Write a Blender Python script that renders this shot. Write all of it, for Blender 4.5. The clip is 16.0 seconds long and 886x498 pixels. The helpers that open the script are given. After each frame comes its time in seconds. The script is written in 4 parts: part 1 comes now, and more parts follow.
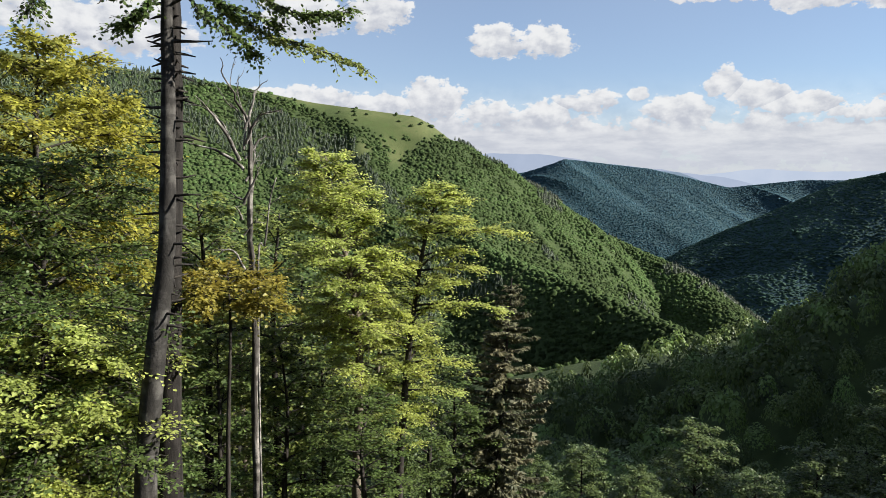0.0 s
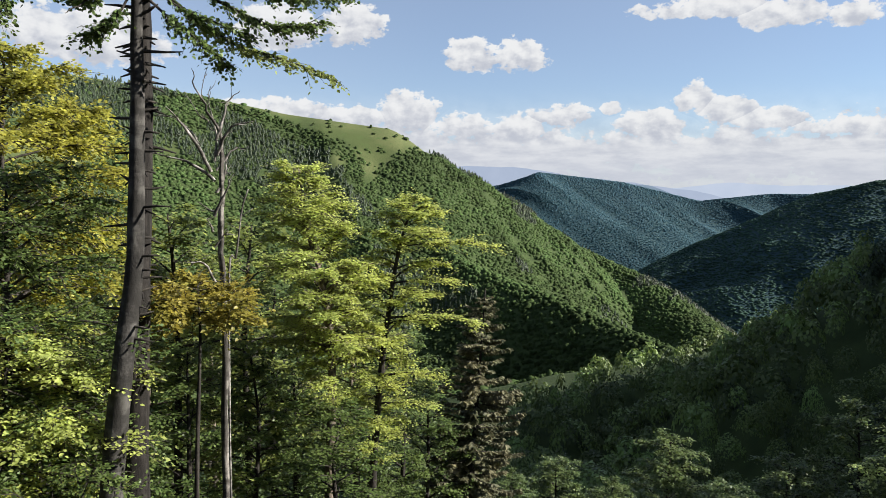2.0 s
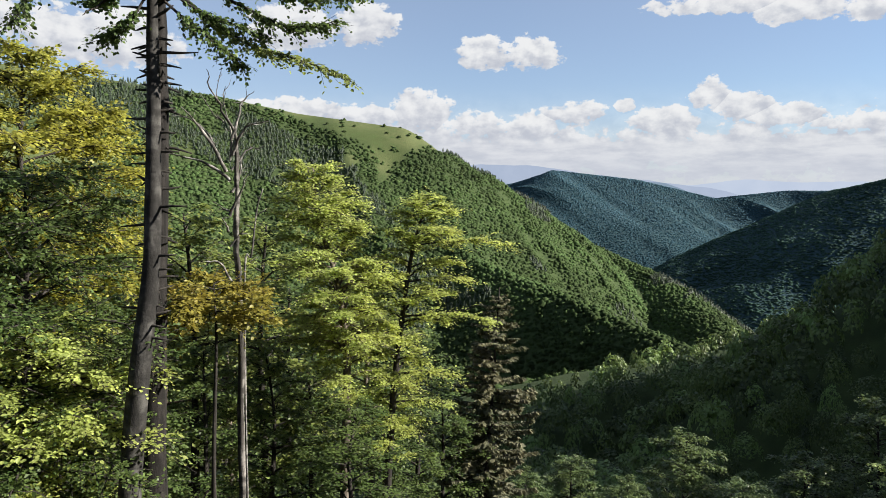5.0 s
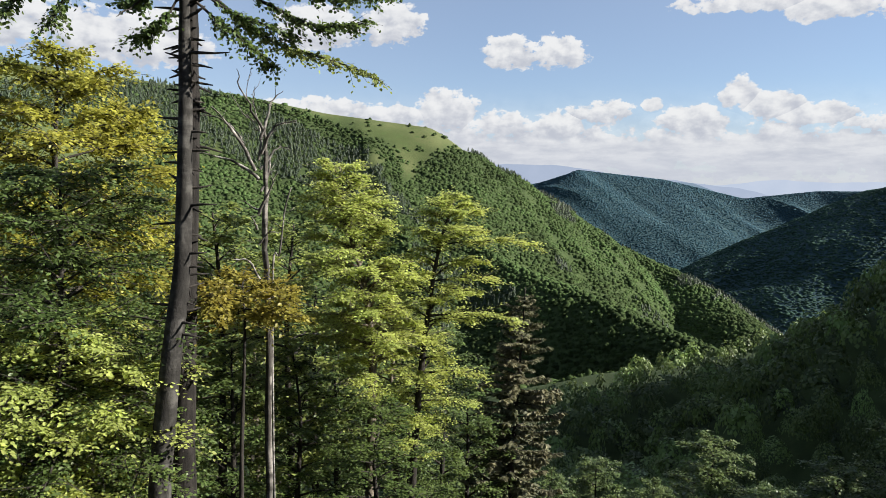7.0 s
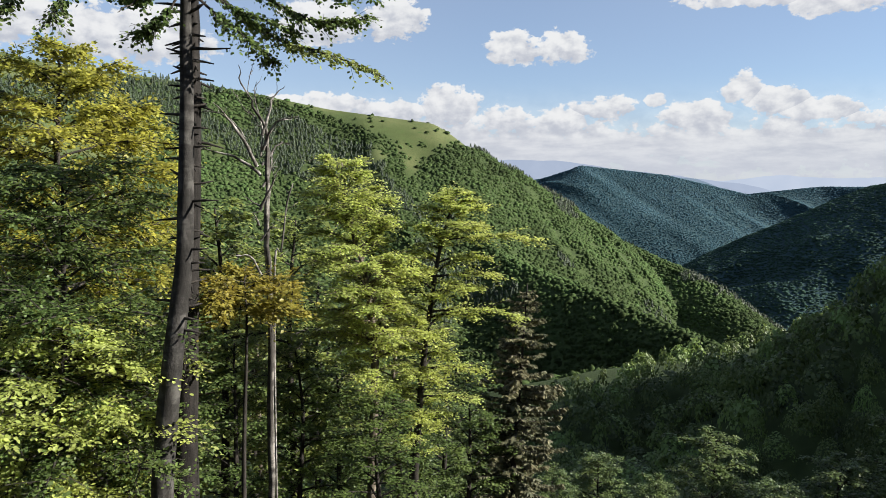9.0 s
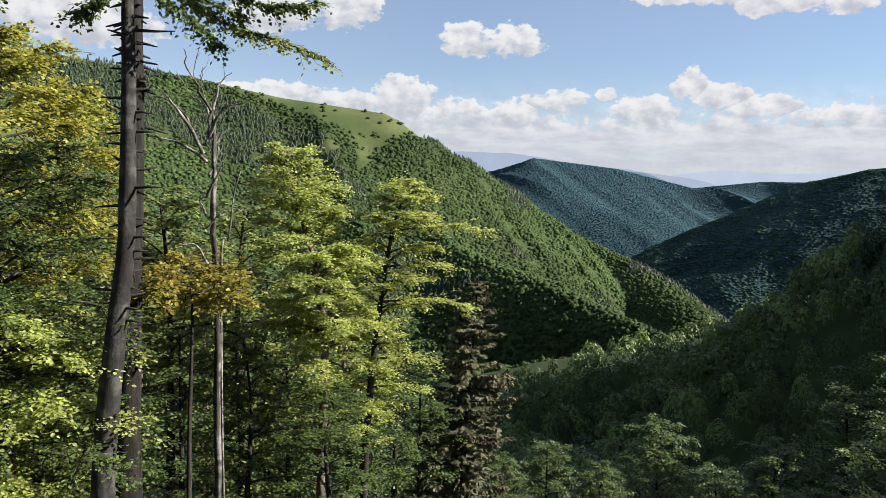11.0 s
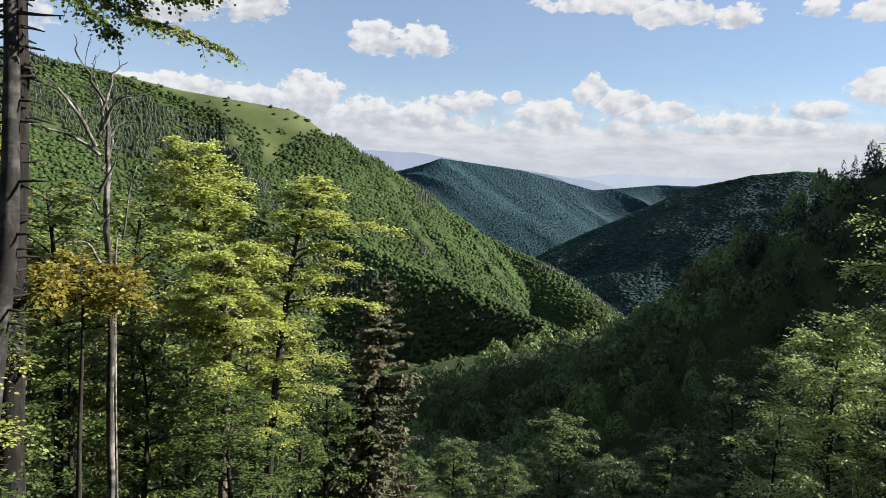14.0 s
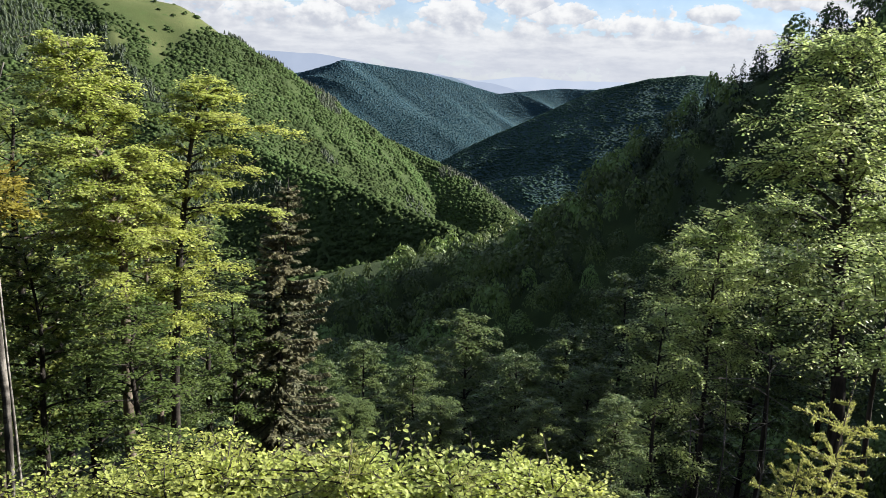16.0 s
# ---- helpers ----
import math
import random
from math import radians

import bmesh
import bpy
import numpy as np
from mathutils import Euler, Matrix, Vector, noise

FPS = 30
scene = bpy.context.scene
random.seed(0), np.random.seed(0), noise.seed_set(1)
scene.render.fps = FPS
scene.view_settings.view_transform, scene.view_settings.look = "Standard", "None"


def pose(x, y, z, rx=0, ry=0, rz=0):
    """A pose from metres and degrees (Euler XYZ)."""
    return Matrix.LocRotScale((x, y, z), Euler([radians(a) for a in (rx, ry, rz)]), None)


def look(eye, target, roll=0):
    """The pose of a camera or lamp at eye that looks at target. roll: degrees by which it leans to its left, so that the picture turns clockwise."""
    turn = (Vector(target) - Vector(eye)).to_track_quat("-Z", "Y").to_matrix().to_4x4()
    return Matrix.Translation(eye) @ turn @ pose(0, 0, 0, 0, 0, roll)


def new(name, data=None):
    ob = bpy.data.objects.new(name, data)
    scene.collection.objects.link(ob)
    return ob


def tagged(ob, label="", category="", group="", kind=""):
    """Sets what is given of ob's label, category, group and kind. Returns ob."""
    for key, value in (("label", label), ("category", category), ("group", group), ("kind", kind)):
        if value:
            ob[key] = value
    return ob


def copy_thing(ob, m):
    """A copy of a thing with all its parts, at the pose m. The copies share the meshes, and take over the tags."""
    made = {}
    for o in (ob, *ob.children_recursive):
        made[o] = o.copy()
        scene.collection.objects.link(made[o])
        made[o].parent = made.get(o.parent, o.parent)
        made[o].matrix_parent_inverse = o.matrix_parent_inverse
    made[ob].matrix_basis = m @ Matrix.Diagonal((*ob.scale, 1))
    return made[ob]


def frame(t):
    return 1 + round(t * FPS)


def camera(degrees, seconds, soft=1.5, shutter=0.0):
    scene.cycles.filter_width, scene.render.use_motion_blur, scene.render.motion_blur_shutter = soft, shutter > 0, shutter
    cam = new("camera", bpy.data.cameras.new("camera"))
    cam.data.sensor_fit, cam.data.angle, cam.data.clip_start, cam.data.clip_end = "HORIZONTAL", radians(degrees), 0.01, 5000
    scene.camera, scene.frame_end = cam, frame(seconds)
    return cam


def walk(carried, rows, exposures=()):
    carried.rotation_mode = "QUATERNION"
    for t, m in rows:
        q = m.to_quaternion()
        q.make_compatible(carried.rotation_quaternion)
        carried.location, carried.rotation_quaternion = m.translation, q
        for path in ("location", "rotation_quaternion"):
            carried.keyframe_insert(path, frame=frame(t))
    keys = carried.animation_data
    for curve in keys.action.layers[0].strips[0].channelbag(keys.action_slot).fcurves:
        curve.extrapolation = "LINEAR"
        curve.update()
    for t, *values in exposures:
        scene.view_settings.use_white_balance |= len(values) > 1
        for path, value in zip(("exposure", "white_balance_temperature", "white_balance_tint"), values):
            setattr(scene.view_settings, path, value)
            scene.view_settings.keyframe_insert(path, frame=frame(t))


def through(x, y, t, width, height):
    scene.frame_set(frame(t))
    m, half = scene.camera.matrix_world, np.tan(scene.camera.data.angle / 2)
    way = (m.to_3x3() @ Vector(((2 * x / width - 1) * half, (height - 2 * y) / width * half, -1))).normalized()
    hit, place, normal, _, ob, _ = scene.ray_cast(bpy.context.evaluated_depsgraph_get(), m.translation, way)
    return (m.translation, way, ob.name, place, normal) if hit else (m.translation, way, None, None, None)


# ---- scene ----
# ---- camera ----
cam = camera(64.19, 16.0, soft=0.55)
walk(cam, [
    (0, pose(0.000, 0, 1.600, 84.214, -0.449, 8.642)),
    (0.5, pose(0.009, 0, 1.600, 84.695, -0.619, 8.417)),
    (1, pose(0.018, 0, 1.600, 84.856, -0.510, 7.479)),
    (1.5, pose(0.026, 0, 1.600, 85.534, -0.812, 6.712)),
    (2, pose(0.035, 0, 1.600, 85.234, -0.661, 6.596)),
    (2.5, pose(0.039, 0, 1.600, 84.643, -0.690, 5.679)),
    (3, pose(0.043, 0, 1.600, 84.719, -0.651, 5.593)),
    (3.5, pose(0.046, 0, 1.600, 85.000, -0.485, 6.073)),
    (4, pose(0.050, 0, 1.600, 85.196, -0.360, 6.461)),
    (6.5, pose(-0.020, 0, 1.590, 84.952, -0.477, 9.523)),
    (7, pose(-0.020, 0, 1.593, 85.060, -0.507, 9.702)),
    (7.5, pose(-0.020, 0, 1.597, 85.011, -0.516, 9.956)),
    (8, pose(-0.020, 0, 1.600, 84.999, -0.394, 10.133)),
    (10.5, pose(0.050, 0, 1.570, 84.132, -0.871, 7.603)),
    (11, pose(0.055, 0, 1.567, 84.061, -1.137, 6.141)),
    (11.5, pose(0.060, 0, 1.563, 84.090, -1.471, 4.287)),
    (12, pose(0.065, 0, 1.560, 84.055, -1.847, 0.861)),
    (12.5, pose(0.062, 0, 1.563, 83.996, -1.989, 0.209)),
    (13, pose(0.058, 0, 1.567, 83.988, -1.993, 0.254)),
    (13.5, pose(0.055, 0, 1.570, 84.046, -1.951, 0.394)),
    (14, pose(0.057, 0, 1.563, 84.216, -2.085, -1.247)),
    (14.5, pose(0.058, 0, 1.557, 84.141, -2.338, -3.996)),
    (15, pose(0.060, 0, 1.550, 83.841, -2.516, -7.551)),
    (15.5, pose(0.060, 0, 1.520, 80.707, -2.607, -8.944)),
    (16, pose(0.080, 0, 1.500, 76.854, -2.252, -8.928)),
], exposures=[(0, 1.55), (15.3, 1.55), (16, 1.70)])

EYE = 1.6                      # eye height over the ledge
SUN_AZ, SUN_EL = 85.0, 29.5    # degrees: right of straight ahead, above the horizon


# ---- small node helpers ----
def nodes_of(owner):
    owner.use_nodes = True
    owner.node_tree.nodes.clear()
    return owner.node_tree


def node(tree, kind, inputs=None, operation="", data_type="", interpolation_type="", attribute_name=""):
    n = tree.nodes.new(kind)
    if operation:
        n.operation = operation
    if data_type:
        n.data_type = data_type
    if interpolation_type:
        n.interpolation_type = interpolation_type
    if attribute_name:
        n.attribute_name = attribute_name
    for key, value in (inputs or {}).items():
        if isinstance(value, bpy.types.NodeSocket):
            tree.links.new(value, n.inputs[key])
        else:
            n.inputs[key].default_value = value
    return n


def calc(tree, op, a, b=0.0, c=0.0):
    return node(tree, "ShaderNodeMath", {0: a, 1: b, 2: c}, operation=op).outputs[0]


def blend(tree, fac, a, b):
    n = node(tree, "ShaderNodeMix", {0: fac}, data_type="RGBA")
    for i, v in ((6, a), (7, b)):
        if isinstance(v, bpy.types.NodeSocket):
            tree.links.new(v, n.inputs[i])
        else:
            n.inputs[i].default_value = (*v, 1)
    return n.outputs[2]


def steps(tree, x, lo, hi):
    return node(tree, "ShaderNodeMapRange", {0: x, 1: lo, 2: hi}, interpolation_type="SMOOTHSTEP").outputs[0]


def grain(tree, vector, scale, detail=4.0, rough=0.55):
    return node(tree, "ShaderNodeTexNoise", {"Vector": vector, "Scale": scale, "Detail": detail, "Roughness": rough}).outputs[0]


# ---- world: blue sky with cumulus ----
def make_world():
    world = bpy.data.worlds.new("sky")
    scene.world = world
    nt = nodes_of(world)
    sky = node(nt, "ShaderNodeTexSky")
    sky.sky_type, sky.sun_disc, sky.sun_elevation, sky.sun_rotation = "NISHITA", False, radians(SUN_EL), radians(SUN_AZ)
    sky.altitude, sky.air_density, sky.dust_density, sky.ozone_density = 900, 1.0, 0.15, 4.5
    way = node(nt, "ShaderNodeTexCoord").outputs["Generated"]
    xyz = node(nt, "ShaderNodeSeparateXYZ", {0: way})
    az = calc(nt, "MULTIPLY", calc(nt, "ARCTAN2", xyz.outputs[0], xyz.outputs[1]), 57.2958)
    el = calc(nt, "MULTIPLY", calc(nt, "ARCSINE", xyz.outputs[2]), 57.2958)
    flat = node(nt, "ShaderNodeCombineXYZ", {0: az, 1: calc(nt, "MULTIPLY", el, 1.35), 2: 0.0}).outputs[0]
    big = grain(nt, flat, 0.22, 8.0, 0.56)
    fine = grain(nt, flat, 1.1, 6.0, 0.6)
    rough = calc(nt, "ADD", calc(nt, "MULTIPLY", calc(nt, "SUBTRACT", big, 0.5), 3.0),
                 calc(nt, "MULTIPLY", calc(nt, "SUBTRACT", fine, 0.5), 2.3))
    # single cumulus clouds: bearing, height, half width, half height, in degrees
    clouds = ((-4.2, 10.5, 2.4, 1.6), (-0.8, 10.4, 2.6, 1.5), (-14.0, 12.6, 3.0, 2.2), (-19.5, 12.2, 4.0, 2.0),
              (-33.0, 10.4, 6.0, 2.6), (-42.0, 11.0, 5.0, 2.4), (13.0, 13.4, 5.0, 1.0), (18.5, 12.6, 3.2, 1.2), (23.3, 12.2, 2.0, 1.2),
              (28.3, 12.5, 1.7, 0.8), (32.5, 12.0, 3.0, 1.2), (-9.2, 6.2, 2.6, 1.9), (-14.5, 5.6, 3.4, 1.1), (-21.0, 5.8, 4.2, 1.3),
              (12.6, 6.9, 1.5, 1.5), (15.0, 6.1, 2.4, 1.2), (17.8, 5.4, 3.0, 1.0), (6.5, 6.4, 0.9, 0.7), (3.0, 5.9, 3.0, 1.1), (33.0, 6.8, 2.8, 1.5), (28.8, 5.6, 2.4, 0.9), (38.0, 6.5, 3.5, 1.8),
              (-17.5, 5.9, 2.6, 1.2), (-5.0, 5.0, 3.0, 1.3), (-0.8, 4.9, 2.8, 1.2), (9.5, 5.2, 3.2, 1.3), (22.0, 4.7, 3.0, 0.9), (26.0, 4.5, 2.6, 0.8))
    body, above = None, None
    for a, e, w, h in clouds:
        u = calc(nt, "DIVIDE", calc(nt, "SUBTRACT", az, a), w)
        v = calc(nt, "DIVIDE", calc(nt, "SUBTRACT", el, e), h)
        # flat underside, round top
        vv = calc(nt, "MULTIPLY", calc(nt, "MINIMUM", calc(nt, "MULTIPLY", v, 1.7), v), v)
        vv = calc(nt, "MAXIMUM", calc(nt, "MULTIPLY", v, v), vv)
        d = calc(nt, "SUBTRACT", 1.0, calc(nt, "ADD", calc(nt, "MULTIPLY", u, u), vv))
        d = calc(nt, "MAXIMUM", d, -2.0)
        if body is None:
            body, above = d, v
        else:
            more = calc(nt, "GREATER_THAN", d, body)
            above = calc(nt, "MULTIPLY_ADD", more, calc(nt, "SUBTRACT", v, above), above)
            body = calc(nt, "SMOOTH_MAX", body, d, 0.4)
    band = calc(nt, "SUBTRACT", 1.0, calc(nt, "MULTIPLY", calc(nt, "ABSOLUTE", calc(nt, "SUBTRACT", el, 2.8)), 0.36))
    high = calc(nt, "SUBTRACT", calc(nt, "MULTIPLY", steps(nt, el, 15.0, 28.0), 0.75), 1.3)
    cluster = steps(nt, body, -0.7, 0.3)
    body = calc(nt, "MAXIMUM", calc(nt, "MAXIMUM", body, band), high)
    thick = calc(nt, "ADD", body, rough)
    cover = steps(nt, thick, 0.0, 0.34)
    veil = calc(nt, "MULTIPLY", steps(nt, calc(nt, "ABSOLUTE", el), 8.5, 0.0), 0.85)
    thin = calc(nt, "MULTIPLY_ADD", grain(nt, flat, 0.03, 2.0, 0.4), 0.22, 0.16)
    cover = calc(nt, "MAXIMUM", cover, veil)
    billow = calc(nt, "SUBTRACT", grain(nt, flat, 0.55, 5.0, 0.55), 0.5)
    under = calc(nt, "SUBTRACT", grain(nt, node(nt, "ShaderNodeVectorMath", {0: flat, 1: (0.5, 0.5, 0.0)}, operation="ADD").outputs[0], 0.55, 5.0, 0.55), 0.5)
    relief = calc(nt, "MULTIPLY", calc(nt, "SUBTRACT", billow, under), 2.2)
    # towards the horizon the clouds lie in level layers with flat grey bases
    level = node(nt, "ShaderNodeCombineXYZ", {0: calc(nt, "MULTIPLY", az, 0.55), 1: calc(nt, "MULTIPLY", el, 2.1), 2: 3.0}).outputs[0]
    layer = calc(nt, "MULTIPLY", calc(nt, "SUBTRACT", grain(nt, level, 0.6, 7.0, 0.62), 0.5), 2.6)
    near_low = steps(nt, el, 4.6, 2.6)
    relief = calc(nt, "MULTIPLY_ADD", near_low, calc(nt, "SUBTRACT", layer, relief), relief)
    tops = calc(nt, "MULTIPLY", calc(nt, "MULTIPLY", above, cluster), 0.5)
    bright = steps(nt, calc(nt, "ADD", relief, tops), -0.6, 0.5)
    low = steps(nt, el, 5.2, 0.8)
    white = blend(nt, bright, (0.60, 0.635, 0.72), (0.975, 0.985, 1.0))
    white = blend(nt, calc(nt, "MULTIPLY", low, 0.75), white, (0.66, 0.70, 0.79))
    air = node(nt, "ShaderNodeVectorMath", {0: sky.outputs[0], 1: (0.157, 0.157, 0.157)}, operation="MULTIPLY").outputs[0]
    both = node(nt, "ShaderNodeBackground", {0: blend(nt, cover, blend(nt, thin, air, (0.80, 0.84, 0.92)), white), 1: 0.30})
    node(nt, "ShaderNodeOutputWorld", {0: both.outputs[0]})


make_world()
sun = new("sun", bpy.data.lights.new("sun", "SUN"))
sun.data.energy, sun.data.angle, sun.data.color = 5.0, radians(0.6), (1.0, 0.95, 0.86)
a, e = radians(SUN_AZ), radians(SUN_EL)
sun.matrix_world = look((300 * math.sin(a) * math.cos(e), 300 * math.cos(a) * math.cos(e), 300 * math.sin(e)), (0, 0, 0))


# ---- materials ----
def leaf_material(name, dark, mid, warm, through=0.4, gloss=0.5, warmth=0.35, lumps=0.0):
    """Leaves: each leaf or clump takes its own shade between dark and mid, patches turn warm, and light passes through."""
    m = bpy.data.materials.new(name)
    nt = nodes_of(m)
    geo = node(nt, "ShaderNodeNewGeometry")
    pos = geo.outputs["Position"]
    isle = geo.outputs["Random Per Island"]
    tone = node(nt, "ShaderNodeAttribute", attribute_name="tone").outputs["Fac"]
    one = node(nt, "ShaderNodeObjectInfo").outputs["Random"]
    c = blend(nt, isle, dark, mid)
    patch = steps(nt, calc(nt, "ADD", grain(nt, pos, 0.45, 3.0), calc(nt, "MULTIPLY", calc(nt, "ADD", tone, calc(nt, "MULTIPLY", one, 0.3)), 0.35)), 0.5, 0.95)
    c = blend(nt, calc(nt, "MULTIPLY", patch, warmth), c, warm)
    hue = node(nt, "ShaderNodeHueSaturation", {"Hue": calc(nt, "ADD", 0.49, calc(nt, "MULTIPLY", tone, 0.02)),
                                              "Value": calc(nt, "ADD", 0.72, calc(nt, "MULTIPLY", tone, 0.6)), "Color": c})
    c = hue.outputs[0]
    lit = node(nt, "ShaderNodeHueSaturation", {"Hue": 0.49, "Saturation": 1.02, "Value": 1.65, "Color": c}).outputs[0]
    front = node(nt, "ShaderNodeBsdfPrincipled", {"Base Color": c, "Roughness": gloss, "Specular IOR Level": 0.05 if lumps else 0.35})
    back = node(nt, "ShaderNodeBsdfTranslucent", {"Color": lit})
    if lumps:
        bump = node(nt, "ShaderNodeBump", {"Strength": lumps, "Distance": 1.5, "Height": grain(nt, pos, 0.5, 3.0, 0.7)})
        nt.links.new(bump.outputs[0], front.inputs["Normal"])
    mix = node(nt, "ShaderNodeMixShader", {0: through, 1: front.outputs[0], 2: back.outputs[0]})
    node(nt, "ShaderNodeOutputMaterial", {0: mix.outputs[0]})
    return m


def bark_material(name, dark, light, scale=6.0, stretch=0.25, bump=0.4, spots=0.5):
    m = bpy.data.materials.new(name)
    nt = nodes_of(m)
    pos = node(nt, "ShaderNodeNewGeometry").outputs["Position"]
    long = node(nt, "ShaderNodeVectorMath", {0: pos, 1: (1.0, 1.0, stretch)}, operation="MULTIPLY").outputs[0]
    wide = node(nt, "ShaderNodeVectorMath", {0: pos, 1: (1.0, 1.0, 2.5)}, operation="MULTIPLY").outputs[0]
    g = grain(nt, long, scale, 6.0, 0.6)
    fine = grain(nt, pos, scale * 6, 4.0, 0.6)
    patch = steps(nt, grain(nt, wide, 2.3, 4.0, 0.6), 0.42, 0.62)
    c = blend(nt, steps(nt, g, 0.42, 0.60), dark, light)
    c = blend(nt, calc(nt, "MULTIPLY", patch, spots), c, [v * 0.45 for v in dark])
    c = blend(nt, calc(nt, "MULTIPLY", fine, 0.35), c, [v * 0.7 for v in light])
    h = calc(nt, "ADD", g, calc(nt, "MULTIPLY", fine, 0.4))
    b = node(nt, "ShaderNodeBump", {"Strength": bump, "Distance": 0.03, "Height": h})
    p = node(nt, "ShaderNodeBsdfPrincipled", {"Base Color": c, "Roughness": 0.85, "Specular IOR Level": 0.2, "Normal": b.outputs[0]})
    node(nt, "ShaderNodeOutputMaterial", {0: p.outputs[0]})
    return m


def ground_material():
    """Meadow turf, with forest floor where the attribute 'woods' says so, and haze-tinted canopy where 'far' does."""
    m = bpy.data.materials.new("ground")
    nt = nodes_of(m)
    pos = node(nt, "ShaderNodeNewGeometry").outputs["Position"]
    woods = node(nt, "ShaderNodeAttribute", attribute_name="woods").outputs["Fac"]
    g1, g2, g3 = grain(nt, pos, 0.012, 5.0), grain(nt, pos, 0.12, 5.0), grain(nt, pos, 2.5, 5.0)
    turf = blend(nt, steps(nt, g1, 0.35, 0.65), (0.050, 0.066, 0.024), (0.080, 0.092, 0.038))
    turf = blend(nt, steps(nt, g2, 0.5, 0.75), turf, (0.05, 0.075, 0.025))
    floor = blend(nt, steps(nt, g2, 0.35, 0.65), (0.026, 0.044, 0.016), (0.042, 0.064, 0.022))
    floor = blend(nt, calc(nt, "MULTIPLY", g3, 0.35), floor, (0.05, 0.05, 0.024))
    litter = node(nt, "ShaderNodeAttribute", attribute_name="litter").outputs["Fac"]
    floor = blend(nt, litter, floor, blend(nt, steps(nt, g3, 0.35, 0.65), (0.020, 0.017, 0.011), (0.050, 0.040, 0.026)))
    far = node(nt, "ShaderNodeAttribute", attribute_name="far").outputs["Fac"]
    crowns = node(nt, "ShaderNodeTexVoronoi", {"Vector": pos, "Scale": 0.21, "Randomness": 1.0})
    g4 = grain(nt, pos, 0.006, 4.0)
    g5, g6 = grain(nt, pos, 0.045, 8.0, 0.72), grain(nt, pos, 0.20, 6.0, 0.75)
    # canopy of the far hills, with the blue of distance haze mixed into its colour
    hazed_roof = blend(nt, steps(nt, g4, 0.35, 0.65), (0.018, 0.042, 0.062), (0.026, 0.056, 0.074))
    hazed_roof = blend(nt, calc(nt, "MULTIPLY", steps(nt, g5, 0.40, 0.62), 0.55), hazed_roof, (0.036, 0.062, 0.074))
    hazed_roof = blend(nt, calc(nt, "MULTIPLY", steps(nt, g6, 0.52, 0.40), 0.75), hazed_roof, (0.016, 0.030, 0.044))
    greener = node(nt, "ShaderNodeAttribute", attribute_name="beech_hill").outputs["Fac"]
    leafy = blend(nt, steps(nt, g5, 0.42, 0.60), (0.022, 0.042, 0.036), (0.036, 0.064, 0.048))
    hazed_roof = blend(nt, calc(nt, "MULTIPLY", greener, 0.38), hazed_roof, leafy)
    c = blend(nt, woods, turf, floor)
    c = blend(nt, far, c, hazed_roof)
    dome = calc(nt, "MULTIPLY", calc(nt, "SUBTRACT", 1.0, crowns.outputs["Distance"]), calc(nt, "MULTIPLY", far, 4.0))
    b = node(nt, "ShaderNodeBump", {"Strength": 0.6, "Distance": 0.3, "Height": calc(nt, "ADD", dome, calc(nt, "ADD", g2, g3))})
    p = node(nt, "ShaderNodeBsdfPrincipled", {"Base Color": c, "Roughness": 0.95, "Specular IOR Level": 0.1, "Normal": b.outputs[0]})
    node(nt, "ShaderNodeOutputMaterial", {0: p.outputs[0]})
    return m


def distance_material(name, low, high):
    """Far ranges: a backdrop that glows faintly, the haze of kilometres of air put into its emission colour."""
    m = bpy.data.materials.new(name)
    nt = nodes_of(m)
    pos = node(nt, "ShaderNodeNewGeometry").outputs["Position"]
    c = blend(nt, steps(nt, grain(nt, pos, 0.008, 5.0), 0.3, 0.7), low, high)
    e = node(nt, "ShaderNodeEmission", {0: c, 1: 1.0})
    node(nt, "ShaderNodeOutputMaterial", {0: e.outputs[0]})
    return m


GROUND = ground_material()
BEECH_BARK = bark_material("beech_bark", (0.016, 0.0145, 0.013), (0.066, 0.063, 0.058), 5.0, 0.5, 0.7, 0.8)
DARK_BARK = bark_material("dark_bark", (0.016, 0.014, 0.012), (0.048, 0.042, 0.036), 9.0, 0.2, 0.7, 0.4)
BROWN_BARK = bark_material("brown_bark", (0.075, 0.06, 0.045), (0.17, 0.145, 0.115), 9.0, 0.22, 0.6, 0.4)
DEAD_WOOD = bark_material("dead_wood", (0.055, 0.048, 0.042), (0.27, 0.255, 0.235), 8.0, 0.15, 0.6, 0.95)
LEAF_PALE = leaf_material("pale_beech_leaf", (0.14, 0.20, 0.070), (0.32, 0.40, 0.17), (0.38, 0.41, 0.15), 0.48)
# the dark bark taken down to near black, standing in for shade on the snag
SHADED_BARK = bark_material("shaded_bark", (0.007, 0.006, 0.005), (0.022, 0.019, 0.017), 9.0, 0.2, 0.7, 0.4)
PEELING_BARK = bark_material("peeling_bark", (0.024, 0.021, 0.018), (0.19, 0.178, 0.16), 7.0, 0.12, 0.7, 0.97)
LEAF = leaf_material("beech_leaf", (0.088, 0.125, 0.034), (0.205, 0.25, 0.078), (0.27, 0.28, 0.078), 0.42)
# beech leaf again, brighter and yellower: full sun put into its colour
LEAF_SUNLIT = leaf_material("sunlit_beech_leaf", (0.165, 0.21, 0.06), (0.38, 0.435, 0.135), (0.46, 0.46, 0.115), 0.5)
# beech leaf again, darker: shade of backlit boughs and wood interior in its colour
LEAF_SHADED = leaf_material("shaded_beech_leaf", (0.034, 0.064, 0.018), (0.082, 0.125, 0.036), (0.14, 0.17, 0.045), 0.36)
